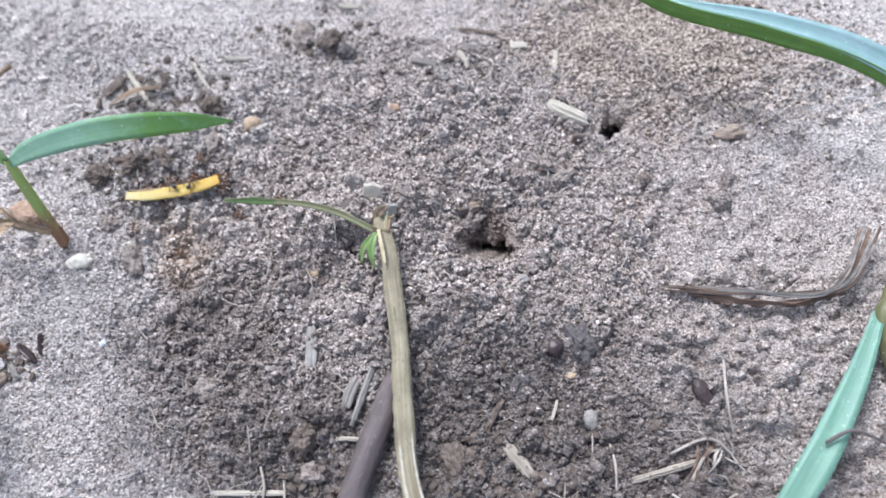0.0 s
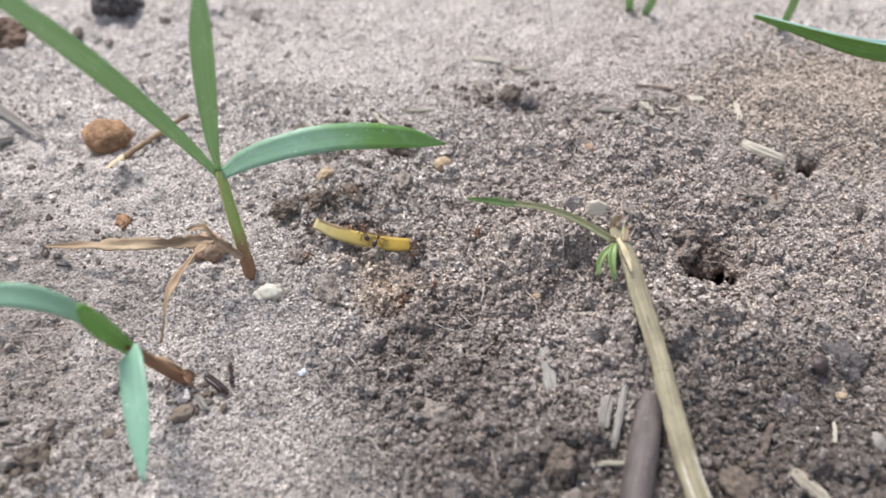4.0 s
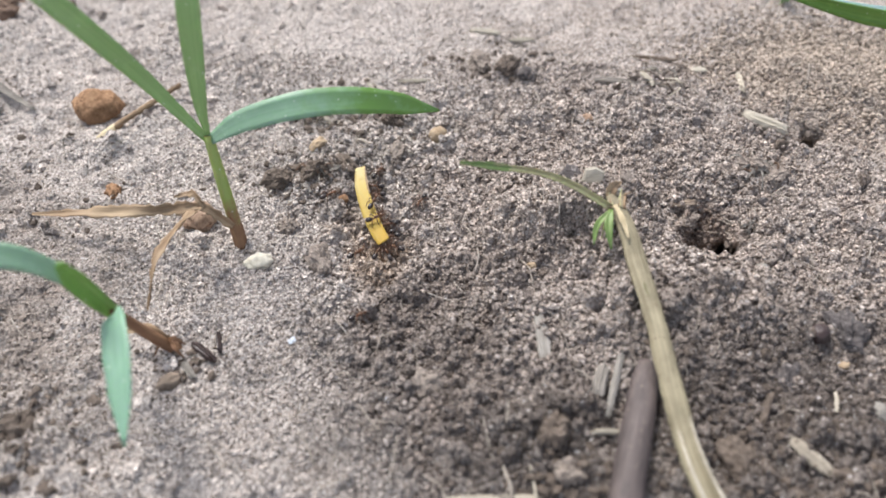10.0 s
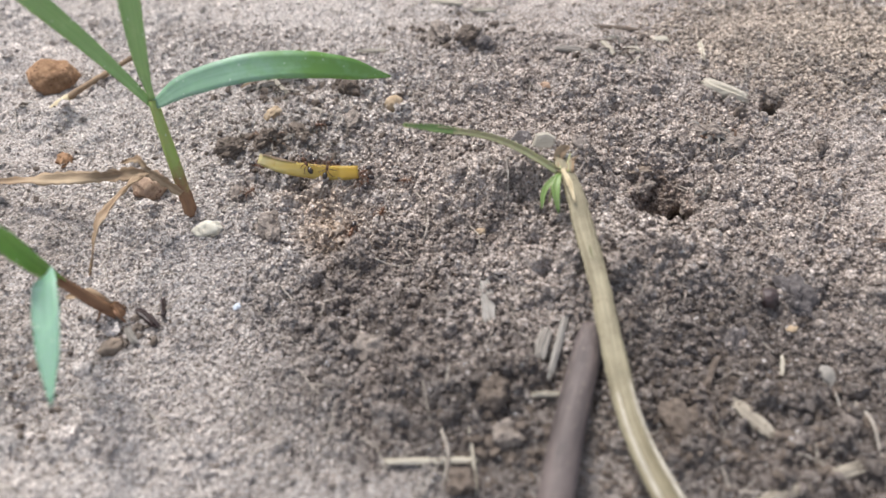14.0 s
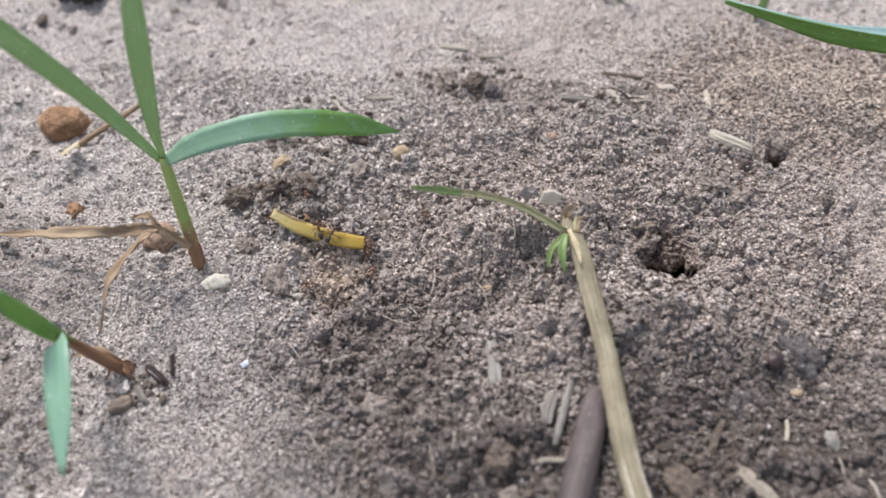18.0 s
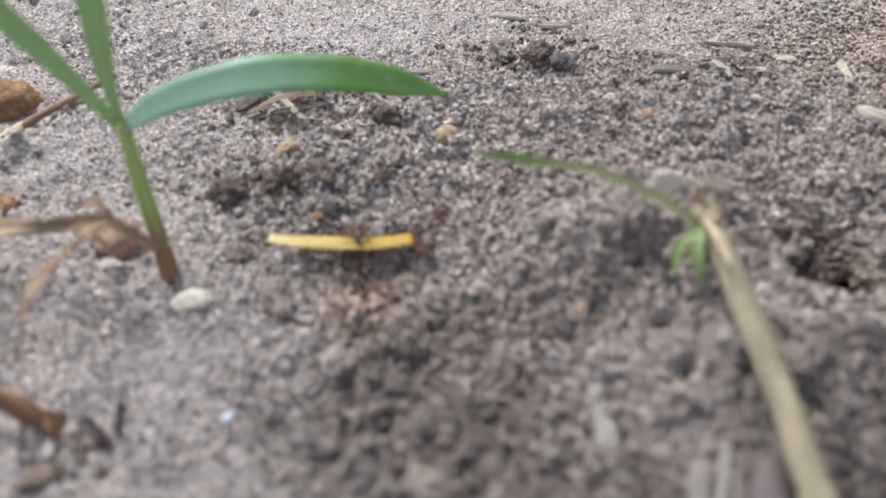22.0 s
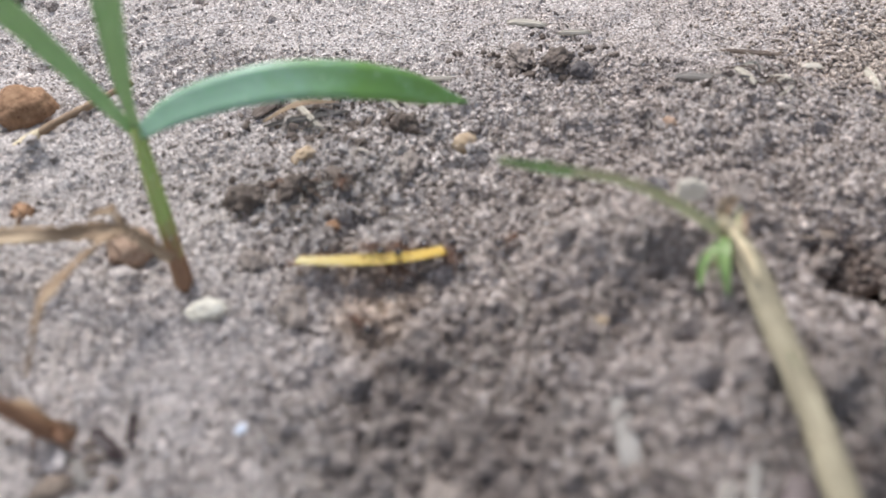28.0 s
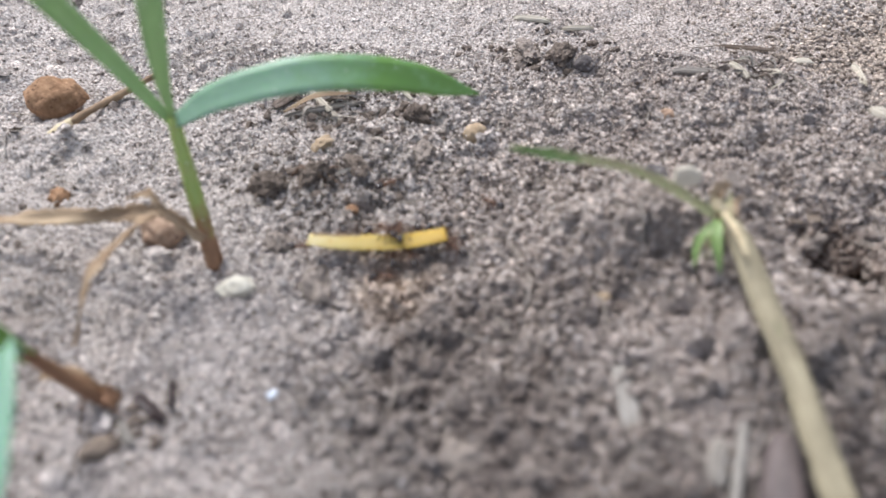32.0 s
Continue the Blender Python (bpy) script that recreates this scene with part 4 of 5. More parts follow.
def build_straw():
    g = holder("dry_straw", "long pale yellow dry straw leaning on the mound", "straw", (2.15, 0.9, 0.95))
    stalk = world_part("stalk", tube([(1.89, 1.0, 1.44), (2.15, 0.4, 1.3), (2.33, -0.35, 1.16), (2.6, -1.5, 1.0), (2.83, -2.85, 0.83), (3.11, -4.1, 0.71), (3.74, -5.4, 0.6), (4.7, -7.0, 0.45)],
                            [0.12, 0.17, 0.19, 0.18, 0.2, 0.19, 0.2, 0.17], 70, 16, 0.07, 0.45, 3), STRAW, g)
    for k, (u, w) in enumerate(((-0.1, 0.03), (0.12, 0.03))):
        world_part("fibre", tube([(2.8 + u, -2.7, 0.88), (3.1 + u * 1.2, -4.0, 0.8), (3.6 + u * 1.6, -5.1, 0.72), (4.2 + u * 2, -6.1, 0.6)], [0.015, w, w * 1.2, 0.02], 20, 6, 0.1, 0.6, 4 + k), BLEACHED, stalk, "split pale fibre")
    world_part("crack", blade([(2.25, -0.1, 1.2), (2.36, -0.6, 1.2), (2.5, -1.15, 1.13)], [0.02, 0.06, 0.02], (0, -0.6, 0.9), 10, -0.3, 0.02, 0.2, 8, 0.3), JOINT, stalk, "dark split along the stalk")
    world_part("sheath", blade([(1.93, 0.72, 1.5), (2.06, 0.35, 1.5), (2.16, 0.0, 1.4)], [0.06, 0.11, 0.03], (-0.3, -0.7, 0.8), 12, 0.5, 0.02, 0.3, 6, 0.2), BAREWOOD, stalk, "torn whitish sheath")
    world_part("frayed_tip", blade([(1.84, 0.95, 1.44), (1.9, 1.1, 1.56), (2.05, 1.2, 1.6)], [0.16, 0.22, 0.05], (0, -0.8, 0.6), 8, 0.5, 0.02, 0.3, 5), DEAD, stalk, "frayed brown tip")
    rnd = random.Random(77)
    for k in range(8):
        x, dx, dy = 1.83 + 0.04 * k, rnd.gauss(0, 0.1), rnd.uniform(-0.05, 0.16)
        world_part("fibre", tube([(x, 0.7, 1.42), (x + 0.3 * dx, 0.95, 1.46), (x + dx, 1.05 + dy, 1.46 + rnd.uniform(-0.08, 0.1))], [0.035, 0.03, 0.008], 6, 5, 0.1, 0.7, 30 + k), (STRAW, DEAD, SPRIG)[k % 3], stalk)
    s = holder("grass_sprig", "thin withering green blade and tuft at the straw's tip", "grass", (1.85, 0.75, 1.3))
    sprig = world_part("blade", blade([(1.88, 0.72, 1.4), (1.13, 0.9, 1.77), (0.45, 0.91, 2.05), (-0.43, 0.79, 2.27), (-0.95, 0.66, 2.45)], [0.14, 0.14, 0.12, 0.11, 0.08], (0, -0.7, 0.7), 24, 0.45, 0.02, 0.06, 2), SPRIG, s)
    world_part("green_tip", blade([(0.0, 0.86, 2.16), (-0.43, 0.79, 2.28), (-0.95, 0.66, 2.46)], [0.12, 0.15, 0.03], (0, -0.7, 0.7), 12, 0.45, 0.025), SPRIGTIP, sprig, "still green tip")
    for k, (x, y, z, w) in enumerate(((1.6, 0.15, 0.98, 0.11), (1.9, 0.0, 1.06, 0.14), (1.72, 0.2, 1.1, 0.05))):
        world_part("shoot", blade([(1.88, 0.68, 1.4), ((1.88 + x) / 2 - 0.1 + 0.03 * (k % 3), (0.68 + y) / 2, z + 0.24 + 0.05 * (k % 2)), (x, y, z)], [0.06, w, w * 1.2, w * 0.8, 0.03], (-0.5 + 0.4 * k, -0.6, 0.7), 10, 0.5, 0.02, 0.2, k), (SPRIGTIP, SPRIGTIP, SPRIG)[k], s)


def build_sticks():
    b = holder("brown_stick", "dark reddish-brown bark-covered stick half sunk in soil", "stick", (2.1, -3.5, 0.5))
    bark = world_part("bark", tube([(2.5, -2.05, 0.42), (2.36, -2.8, 0.5), (2.07, -4.1, 0.52), (1.87, -5.2, 0.54), (1.6, -6.6, 0.5)], [0.235, 0.26, 0.27, 0.275, 0.26], 34, 14, 0.035, 1.0, 8), BARK, b)
    world_part("broken_end", lump(0.19, (1, 0.45, 1), 0.25, 2.0, 4, 2), GREYWOOD, bark, "broken pale wood end").location = Vector((2.5, -2.06, 0.41)) * CM
    t = holder("twig", "thin brown twig with a pale broken end", "twig", (-8.8, 3.9, 0.1))
    world_part("shaft", tube([(-9.2, 3.35, 0.2), (-8.88, 3.75, 0.26), (-8.6, 4.16, 0.25), (-8.3, 4.52, 0.3), (-8.06, 4.85, 0.3)], [0.085, 0.065, 0.075, 0.055, 0.06], 24, 9, 0.16), TWIGBARK, t)
    world_part("pale_end", tube([(-9.5, 2.9, 0.14), (-9.32, 3.15, 0.18), (-9.17, 3.4, 0.2)], [0.08, 0.11, 0.09], 8, 9, 0.06), BAREWOOD, t, "bare pale wood end")
    k = holder("bark_strip", "grey fibrous curled bark strip lying on the soil", "bark", (10.0, 0.6, 0.3))
    rnd = random.Random(14)
    # brown blade that also paints the shadow gap below the bark
    world_part("underside", blade([(8.1, 0.36, 0.22), (9.3, 0.26, 0.36), (10.6, 0.3, 0.42), (11.5, 0.6, 0.45)], [0.04, 0.2, 0.2, 0.08], (0, -0.9, 0.3), 30, 0.5, 0.03, 0.3, 5, 0.5), BROWNBIT, k, "brown lower side, dark to stand for the shadow beneath")
    for n in range(13):
        dy, dz, e, w = rnd.gauss(0, 0.06), rnd.gauss(0.02, 0.03), rnd.uniform(0, 1.2), rnd.uniform(0.03, 0.08)
        world_part("fibre", blade([(7.7 + e, 0.42 + dy, 0.30 + dz), (9.3, 0.38 + 0.6 * dy, 0.48 + dz), (10.8, 0.45 - 0.7 * dy, 0.5 + dz), (11.5 - dy, 0.8 + dy, 0.55 + dz), (12.0 - 3 * dy, 2.1 - 0.5 * e, 0.6 + dz)],
                                  [0.02, w * 0.8, w, w * 1.5, w], (rnd.uniform(-0.4, 0.4), -0.6, 1), 24, 0.6, 0.02, 0.12, 20 + n), (GREYWOOD, ASH, BROWNBIT)[n % 3], k)


# ---------- loose bits: name, x0, y0, x1, y1, width, height, material, label, category ----------
def build_chips():
    rows = (
        ("straw_bit", -1.24, 7.71, -0.43, 7.54, 0.16, 0.08, BLEACHED, "short pale straw bit on the soil", "straw"),
        ("straw_bit", -0.22, 7.33, 0.46, 7.32, 0.13, 0.07, BLEACHED, "short pale straw bit on the soil", "straw"),
        ("straw_bit", -2.85, 5.53, -2.03, 5.54, 0.08, 0.06, BLEACHED, "thin pale straw bit on the soil", "straw"),
        ("leaf_scrap", 4.22, 6.36, 4.66, 6.5, 0.18, 0.05, BLEACHED, "tiny white leaf scrap on the soil", "debris"),
        ("straw_bit", 5.37, 6.4, 5.33, 5.5, 0.12, 0.1, BLEACHED, "upright-lying pale straw splinter by the burrow", "straw"),
        ("wood_chip", 5.18, 4.7, 6.25, 4.35, 0.36, 0.16, BLEACHED, "pale fibrous wood chip at the burrow's edge", "wood chip"),
        ("straw_bit", 3.02, 6.1, 3.3, 5.6, 0.12, 0.08, BLEACHED, "short pale straw sliver", "straw"),
        ("wood_splinter", 1.9, 5.75, 2.85, 5.45, 0.16, 0.08, GREYWOOD, "weathered grey-brown wood splinter", "wood chip"),
        ("leaf_scrap", 3.36, 1.88, 3.92, 2.08, 0.16, 0.05, DULL, "yellowish-green leaf scrap on the burrow's lip", "debris"),
        ("straw_flake", 0.65, -1.05, 0.78, -2.08, 0.24, 0.05, ASH, "pale translucent straw flake on the mound", "straw"),
        ("wood_splinter", 2.1, -1.75, 1.78, -3.15, 0.13, 0.12, ASH, "grey weathered splinter beside the brown stick", "wood chip"),
        ("wood_splinter", 1.76, -2.1, 1.6, -2.78, 0.22, 0.1, GREYWOOD, "small grey weathered splinter near the stick", "wood chip"),
        ("straw_bit", 1.5, -3.34, 2.05, -3.3, 0.09, 0.08, BLEACHED, "short yellow straw bit against the stick", "straw"),
        ("straw_bit", -0.8, -4.58, 0.8, -4.42, 0.11, 0.07, BLEACHED, "long thin pale straw lying on the soil", "straw"),
        ("wood_splinter", 4.72, -2.15, 4.42, -2.85, 0.13, 0.09, DARKCLOD, "thin dark wood splinter", "wood chip"),
        ("straw_bit", 5.8, -2.12, 5.7, -2.56, 0.07, 0.05, BLEACHED, "tiny thin pale straw sliver", "straw"),
        ("wood_chip", 4.8, -3.05, 5.4, -3.68, 0.26, 0.09, PALE, "pale yellow straw chip among dark litter", "wood chip"),
        ("leaf_flake", -5.6, 4.3, -5.2, 4.9, 0.26, 0.05, DARKCLOD, "dark rotted flat leaf flake", "debris"),
        ("leaf_scrap", -5.75, -2.0, -5.2, -2.35, 0.16, 0.1, SEED, "dark rotted leaf scrap beside the small seedling", "debris"),
        ("leaf_scrap", -5.35, -1.7, -5.15, -2.2, 0.1, 0.1, SEED, "dark rotted leaf scrap beside the small seedling", "debris"),
        ("leaf_scrap", -5.8, -2.4, -5.5, -2.75, 0.13, 0.08, GREYWOOD, "grey rotted leaf scrap beside the small seedling", "debris"),
        ("leaf_scrap", 4.78, 0.2, 5.05, 0.42, 0.2, 0.05, ASH, "small pale curled leaf flake", "debris"),
        ("straw_bit", -5.25, 5.1, -4.2, 3.95, 0.12, 0.09, BLEACHED, "bent pale straw bit in dark litter", "straw"),
        ("straw_bit", -3.6, 5.4, -2.9, 4.55, 0.09, 0.07, BLEACHED, "thin pale straw bit in dark litter", "straw"),
        ("straw_bit", -5.3, 4.05, -3.85, 4.6, 0.11, 0.08, GREYWOOD, "grey weathered straw bit in dark litter", "straw"),
        ("straw_bit", -12.85, -2.3, -12.52, -3.5, 0.2, 0.09, BLEACHED, "pale broken straw piece on the soil", "straw"),
        ("straw_bit", -9.66, -3.98, -9.55, -4.58, 0.14, 0.09, BLEACHED, "short pale broken straw piece", "straw"),
        ("wood_splinter", -13.5, 2.7, -12.3, 4.05, 0.18, 0.1, GREYWOOD, "grey-green weathered twig sliver on the crust", "wood chip"),
        ("wood_splinter", 2.85, 6.8, 4.0, 6.7, 0.07, 0.06, DULL, "thin brown root sliver", "debris"),
        ("wood_splinter", 2.3, 5.25, 2.98, 5.9, 0.12, 0.1, DARKCLOD, "dark forked root sliver", "debris"),
        ("straw_bit", 0.55, -3.9, 0.75, -5.0, 0.05, 0.05, BLEACHED, "thin pale straw lying by the stick", "straw"),
        ("dry_stalk", 4.7, -4.85, 6.8, -3.95, 0.2, 0.12, PALE, "pale dry stalk in the litter", "straw"),
        ("dry_stalk", 7.0, -3.65, 8.8, -2.95, 0.14, 0.1, PALE, "thin pale dry stalk in the litter", "straw"),
        ("wood_chip", -8.95, -3.2, -9.6, -3.35, 0.12, 0.08, GREYWOOD, "small grey straw chip on the crust", "wood chip"),
    )
    for k, (name, x0, y0, x1, y1, w, h, mat, label, cat) in enumerate(rows):
        z0, z1, d = lie(x0 * 0.8 + x1 * 0.2, y0 * 0.8 + y1 * 0.2), lie(x1 * 0.8 + x0 * 0.2, y1 * 0.8 + y0 * 0.2), math.hypot(x1 - x0, y1 - y0)
        at = pose((x0 + x1) / 2 * CM, (y0 + y1) / 2 * CM, ((z0 + z1) / 2 + 0.06) * CM, 0, -math.degrees(math.atan2(z1 - z0, d * 0.6)) * 0.6, math.degrees(math.atan2(y1 - y0, x1 - x0)))
        thing(name, splinter(d * 1.05, w, h, k + 1, 9, 0.28, w * 0.6 * ((k % 3) - 1)), mat, label, cat, "", at)


def build_lumps():
    rows = (
        ("clay_ball", -9.85, 4.05, 0.58, (1.0, 0.85, 0.75), CLAY, 0.10, "rough reddish-brown ball of clay", "clay"),
        ("clay_ball", -6.5, 0.98, 0.37, (1.0, 0.9, 0.85), TERRA, 0.2, "small reddish-brown ball of clay beside the seedling", "clay"),
        ("pebble", -1.68, 3.7, 0.21, (1.0, 0.95, 0.98), OCHRE, 0.07, "small round ochre pebble on soil", "pebble"),
        ("pebble", -4.4, 3.3, 0.17, (1.3, 0.8, 0.7), OCHRE, 0.2, "small oblong tan pebble", "pebble"),
        ("white_crumb", -5.0, 0.0, 0.26, (1.05, 0.75, 0.65), CHALK, 0.2, "off-white chalky crumb beside the seedling", "crumb"),
        ("soil_clod", -2.8, 4.15, 0.26, (0.9, 0.9, 1.0), DARKCLOD, 0.35, "dark humus clod on bare soil", "soil clod"),
        ("soil_clod", -5.05, 2.15, 0.3, (1.2, 0.8, 0.8), DARKCLOD, 0.4, "dark humus clod on bare soil", "soil clod"),
        ("soil_clod", -4.35, 2.45, 0.24, (1.2, 0.8, 0.8), DARKCLOD, 0.4, "dark humus clod on bare soil", "soil clod"),
        ("soil_clod", -3.75, 0.15, 0.3, (1.2, 0.8, 0.8), CLOD, 0.4, "rounded grey-brown soil clod", "soil clod"),
        ("soil_clod", -4.6, 1.0, 0.2, (1.0, 0.9, 0.9), CLOD, 0.4, "rounded grey-brown soil clod", "soil clod"),
        ("clay_crumb", -3.57, 1.8, 0.11, (1, 0.9, 0.9), CLAY, 0.2, "tiny orange clay crumb by the petal", "crumb"),
        ("seed", 5.66, -1.1, 0.2, (1.0, 0.9, 0.85), SEED, 0.08, "round dark brown seed in soil", "seed"),
        ("stone", 6.2, -0.95, 0.33, (1.2, 0.8, 0.7), GREYSTONE, 0.25, "dark grey rough stone in soil", "stone"),
        ("stone", 5.05, -1.9, 0.27, (0.8, 1.25, 0.6), GREYSTONE, 0.2, "grey flat stone standing in soil", "stone"),
        ("clay_crumb", 6.05, -1.6, 0.1, (1.2, 0.8, 0.6), OCHRE, 0.2, "small ochre clay crumb in litter", "crumb"),
        ("pebble", 6.46, -2.45, 0.2, (1.0, 0.85, 0.8), ASH, 0.12, "small pale grey pebble in soil", "pebble"),
        ("seed", 8.65, -1.68, 0.22, (1.25, 0.75, 0.45), SEED, 0.1, "oval dark brown seed on soil", "seed"),
        ("soil_clod", 0.5, -4.8, 0.27, (1.0, 0.85, 0.8), DARKCLOD, 0.15, "dark rounded humus clod in soil", "soil clod"),
        ("pebble", -5.95, -2.8, 0.19, (1.1, 0.85, 0.7), DULL, 0.15, "brownish pebble beside the small seedling", "pebble"),
        ("soil_clod", -8.25, -3.95, 0.3, (1.1, 0.9, 0.8), DARKCLOD, 0.35, "dark humus clod on bare soil", "soil clod"),
        ("clay_crumb", -10.3, -4.35, 0.28, (1.0, 0.9, 0.7), CLAY, 0.35, "rough orange crumb of clay on soil", "crumb"),
        ("stone", -11.6, 9.5, 0.72, (0.9, 0.9, 1.0), GREYSTONE, 0.35, "rough dark grey stone with pale flecks", "stone"),
        ("soil_clod", -14.3, 7.9, 0.6, (1.1, 0.9, 0.7), BROWNBIT, 0.4, "brown earthy clod on pale crust", "soil clod"),
        ("pebble", -12.3, 8.2, 0.17, (1.4, 0.8, 0.6), DARKCLOD, 0.1, "small shiny bluish-black pebble on soil", "pebble"),
        ("clay_crumb", -8.6, 1.55, 0.19, (1.1, 0.8, 0.7), CLAY, 0.3, "small brown clay crumb on soil", "crumb"),
        ("pebble", 0.49, 0.05, 0.09, (1.1, 0.9, 0.8), OCHRE, 0.15, "tiny tan pebble on the mound", "pebble"),
        ("quartz_grain", -3.9, -1.8, 0.07, (1.2, 0.9, 0.8), QUARTZ, 0.2, "glinting bluish-white quartz grain in soil", "pebble"),
        ("quartz_grain", -1.9, -3.0, 0.06, (1.0, 1.0, 0.8), QUARTZ, 0.2, "glinting bluish-white quartz grain in soil", "pebble"),
        ("pebble", 1.68, 4.3, 0.13, (1.0, 0.9, 0.9), TERRA, 0.15, "small pinkish-brown pebble on soil", "pebble"),
        ("clay_crumb", 9.4, 4.35, 0.24, (1.3, 0.7, 0.5), DULL, 0.35, "yellowish-brown earthy crumb on soil", "crumb"),
        ("soil_clod", -0.2, 6.2, 0.3, (1.2, 0.8, 0.7), DARKCLOD, 0.35, "dark humus clod behind the mound", "soil clod"),
        ("soil_clod", -0.9, 6.4, 0.34, (1.2, 0.8, 0.7), CLOD, 0.4, "grey-brown soil clod behind the mound", "soil clod"),
        ("pebble", 0.25, 5.9, 0.2, (1.0, 0.9, 0.8), GREYSTONE, 0.2, "small bluish-grey pebble behind the mound", "pebble"),
        ("soil_clod", 1.2, -4.0, 0.25, (1.1, 0.9, 0.8), CLOD, 0.4, "grey-brown soil clod beside the stick", "soil clod"),
        ("soil_clod", 0.9, -3.4, 0.3, (1.1, 0.9, 0.8), DARKCLOD, 0.35, "dark humus clod beside the stick", "soil clod"),
        ("soil_clod", 3.9, -3.5, 0.33, (1.2, 0.9, 0.7), DARKCLOD, 0.35, "dark humus clod beside the straw", "soil clod"),
        ("soil_clod", 1.45, 0.75, 0.26, (1.1, 0.8, 0.8), SOIL, 0.35, "brown earthy clod under the straw's tip", "soil clod"),
        ("soil_clod", 3.72, 1.72, 0.22, (1.2, 0.8, 0.8), CLOD, 0.4, "crumbly brown clod on the burrow's rim", "soil clod"),
        ("soil_clod", 4.72, 1.45, 0.2, (0.9, 1.1, 0.8), CLOD, 0.4, "crumbly brown clod on the burrow's rim", "soil clod"),
        ("soil_clod", 6.85, 4.75, 0.22, (1.1, 0.8, 0.8), CLOD, 0.4, "crumbly brown clod on the smaller burrow's rim", "soil clod"),
        ("soil_clod", 5.2, 3.2, 0.3, (1.3, 0.8, 0.8), CLOD, 0.4, "grey-brown crumbly clod between the burrows", "soil clod"),
        ("soil_clod", 5.7, 2.95, 0.25, (1.2, 0.8, 0.7), CLOD, 0.4, "grey-brown clod between the burrows", "soil clod"),
        ("soil_clod", -2.55, 3.2, 0.22, (1.2, 0.8, 0.7), CLOD, 0.4, "grey-brown clod behind the petal", "soil clod"),
        ("soil_clod", -3.6, 2.7, 0.24, (1.2, 0.8, 0.7), DARKCLOD, 0.4, "dark crumbly clod behind the petal", "soil clod"),
        ("soil_clod", -1.3, -2.6, 0.26, (1.1, 0.9, 0.7), CLOD, 0.4, "grey-brown soil clod on the mound", "soil clod"),
        ("soil_clod", -3.8, 0.4, 0.2, (1.1, 0.9, 0.8), CLOD, 0.4, "grey-brown crumbly clod in front of the petal", "soil clod"),
        ("soil_clod", -2.4, 0.4, 0.13, (1.1, 0.9, 0.8), CLOD, 0.4, "small grey-brown clod in front of the petal", "soil clod"),
        ("soil_clod", -9.1, -3.9, 0.3, (1.1, 0.9, 0.7), CLOD, 0.4, "grey-brown soil clod on bare soil", "soil clod"),
    )
    for k, (name, x, y, r, sq, mat, amp, label, cat) in enumerate(rows):
        at = pose(x * CM, y * CM, (lie(x, y) + r * sq[2] * (0.05 if name in ("soil_clod", "stone") else 0.25 if r < 0.4 else 0.45)) * CM, 0, 0, 20 if mat is CHALK else (k * 47) % 180 - 90 if r < 0.5 else 0)
        thing(name, clod(r * 0.9, sq, k) if name in ("soil_clod", "stone") else lump(r, sq, amp, 1.7, k + 2, 4, 0.22 if name == "stone" else 0.08), mat, label, cat, "", at)


def shard(size, thick, seed=0):
    """A flat broken chip with uneven edges, cm."""
    rnd, bm = random.Random(seed), bmesh.new()
    ring = [Vector((math.cos(q) * size * rnd.uniform(0.75, 1.15), math.sin(q) * size * rnd.uniform(0.75, 1.15), 0)) for q in (0.3, 1.3, 2.3, 3.5, 4.4, 5.5)]
    rows = [[bm.verts.new((p * f + Vector((0, 0, h + rnd.uniform(-0.1, 0.1) * thick))) * CM) for p in ring] for f, h in ((0.85, -thick), (1.0, -0.5 * thick), (1.0, 0.6 * thick), (0.82, thick))]
    for a, b in zip(rows, rows[1:]):
        for n in range(6):
            bm.faces.new((a[n], a[(n + 1) % 6], b[(n + 1) % 6], b[n]))
    bm.faces.new(rows[0]), bm.faces.new(rows[-1])
    return finish(bm, False)


def build_shards():
    for k, (x, y, r, tilt, yaw, mat, label) in enumerate((
            (1.6, 1.72, 0.23, 52, 10, BLEACHED, "pale flat angular stone chip on the mound"), (1.2, 1.9, 0.24, 25, -20, GREYSTONE, "dark slate-coloured stone chip on the mound"),
            (2.0, 1.35, 0.2, 55, 30, ASH, "pale grey stone chip behind the straw"), (2.3, 1.85, 0.2, 30, 70, CLOD, "brownish angular stone chip on the mound"),
            (1.1, 1.4, 0.16, 40, 50, CLOD, "small earthy stone chip under the sprig"), (4.15, 4.45, 0.13, 40, 0, GREYSTONE, "small purplish-grey stone chip on the soil"),
            (5.95, 3.9, 0.16, 60, 15, DARKCLOD, "dark earthy chip on the burrow's rim"), (5.3, 2.2, 0.14, 35, 40, GREYSTONE, "small dark stone chip on the soil"))):
        thing("stone_chip", shard(r, 0.05, k), mat, label, "stone", "stone chips on the mound", pose(x * CM, y * CM, (lie(x, y) + 0.5 * r * math.sin(radians(tilt)) + 0.03) * CM, tilt, 0, yaw))


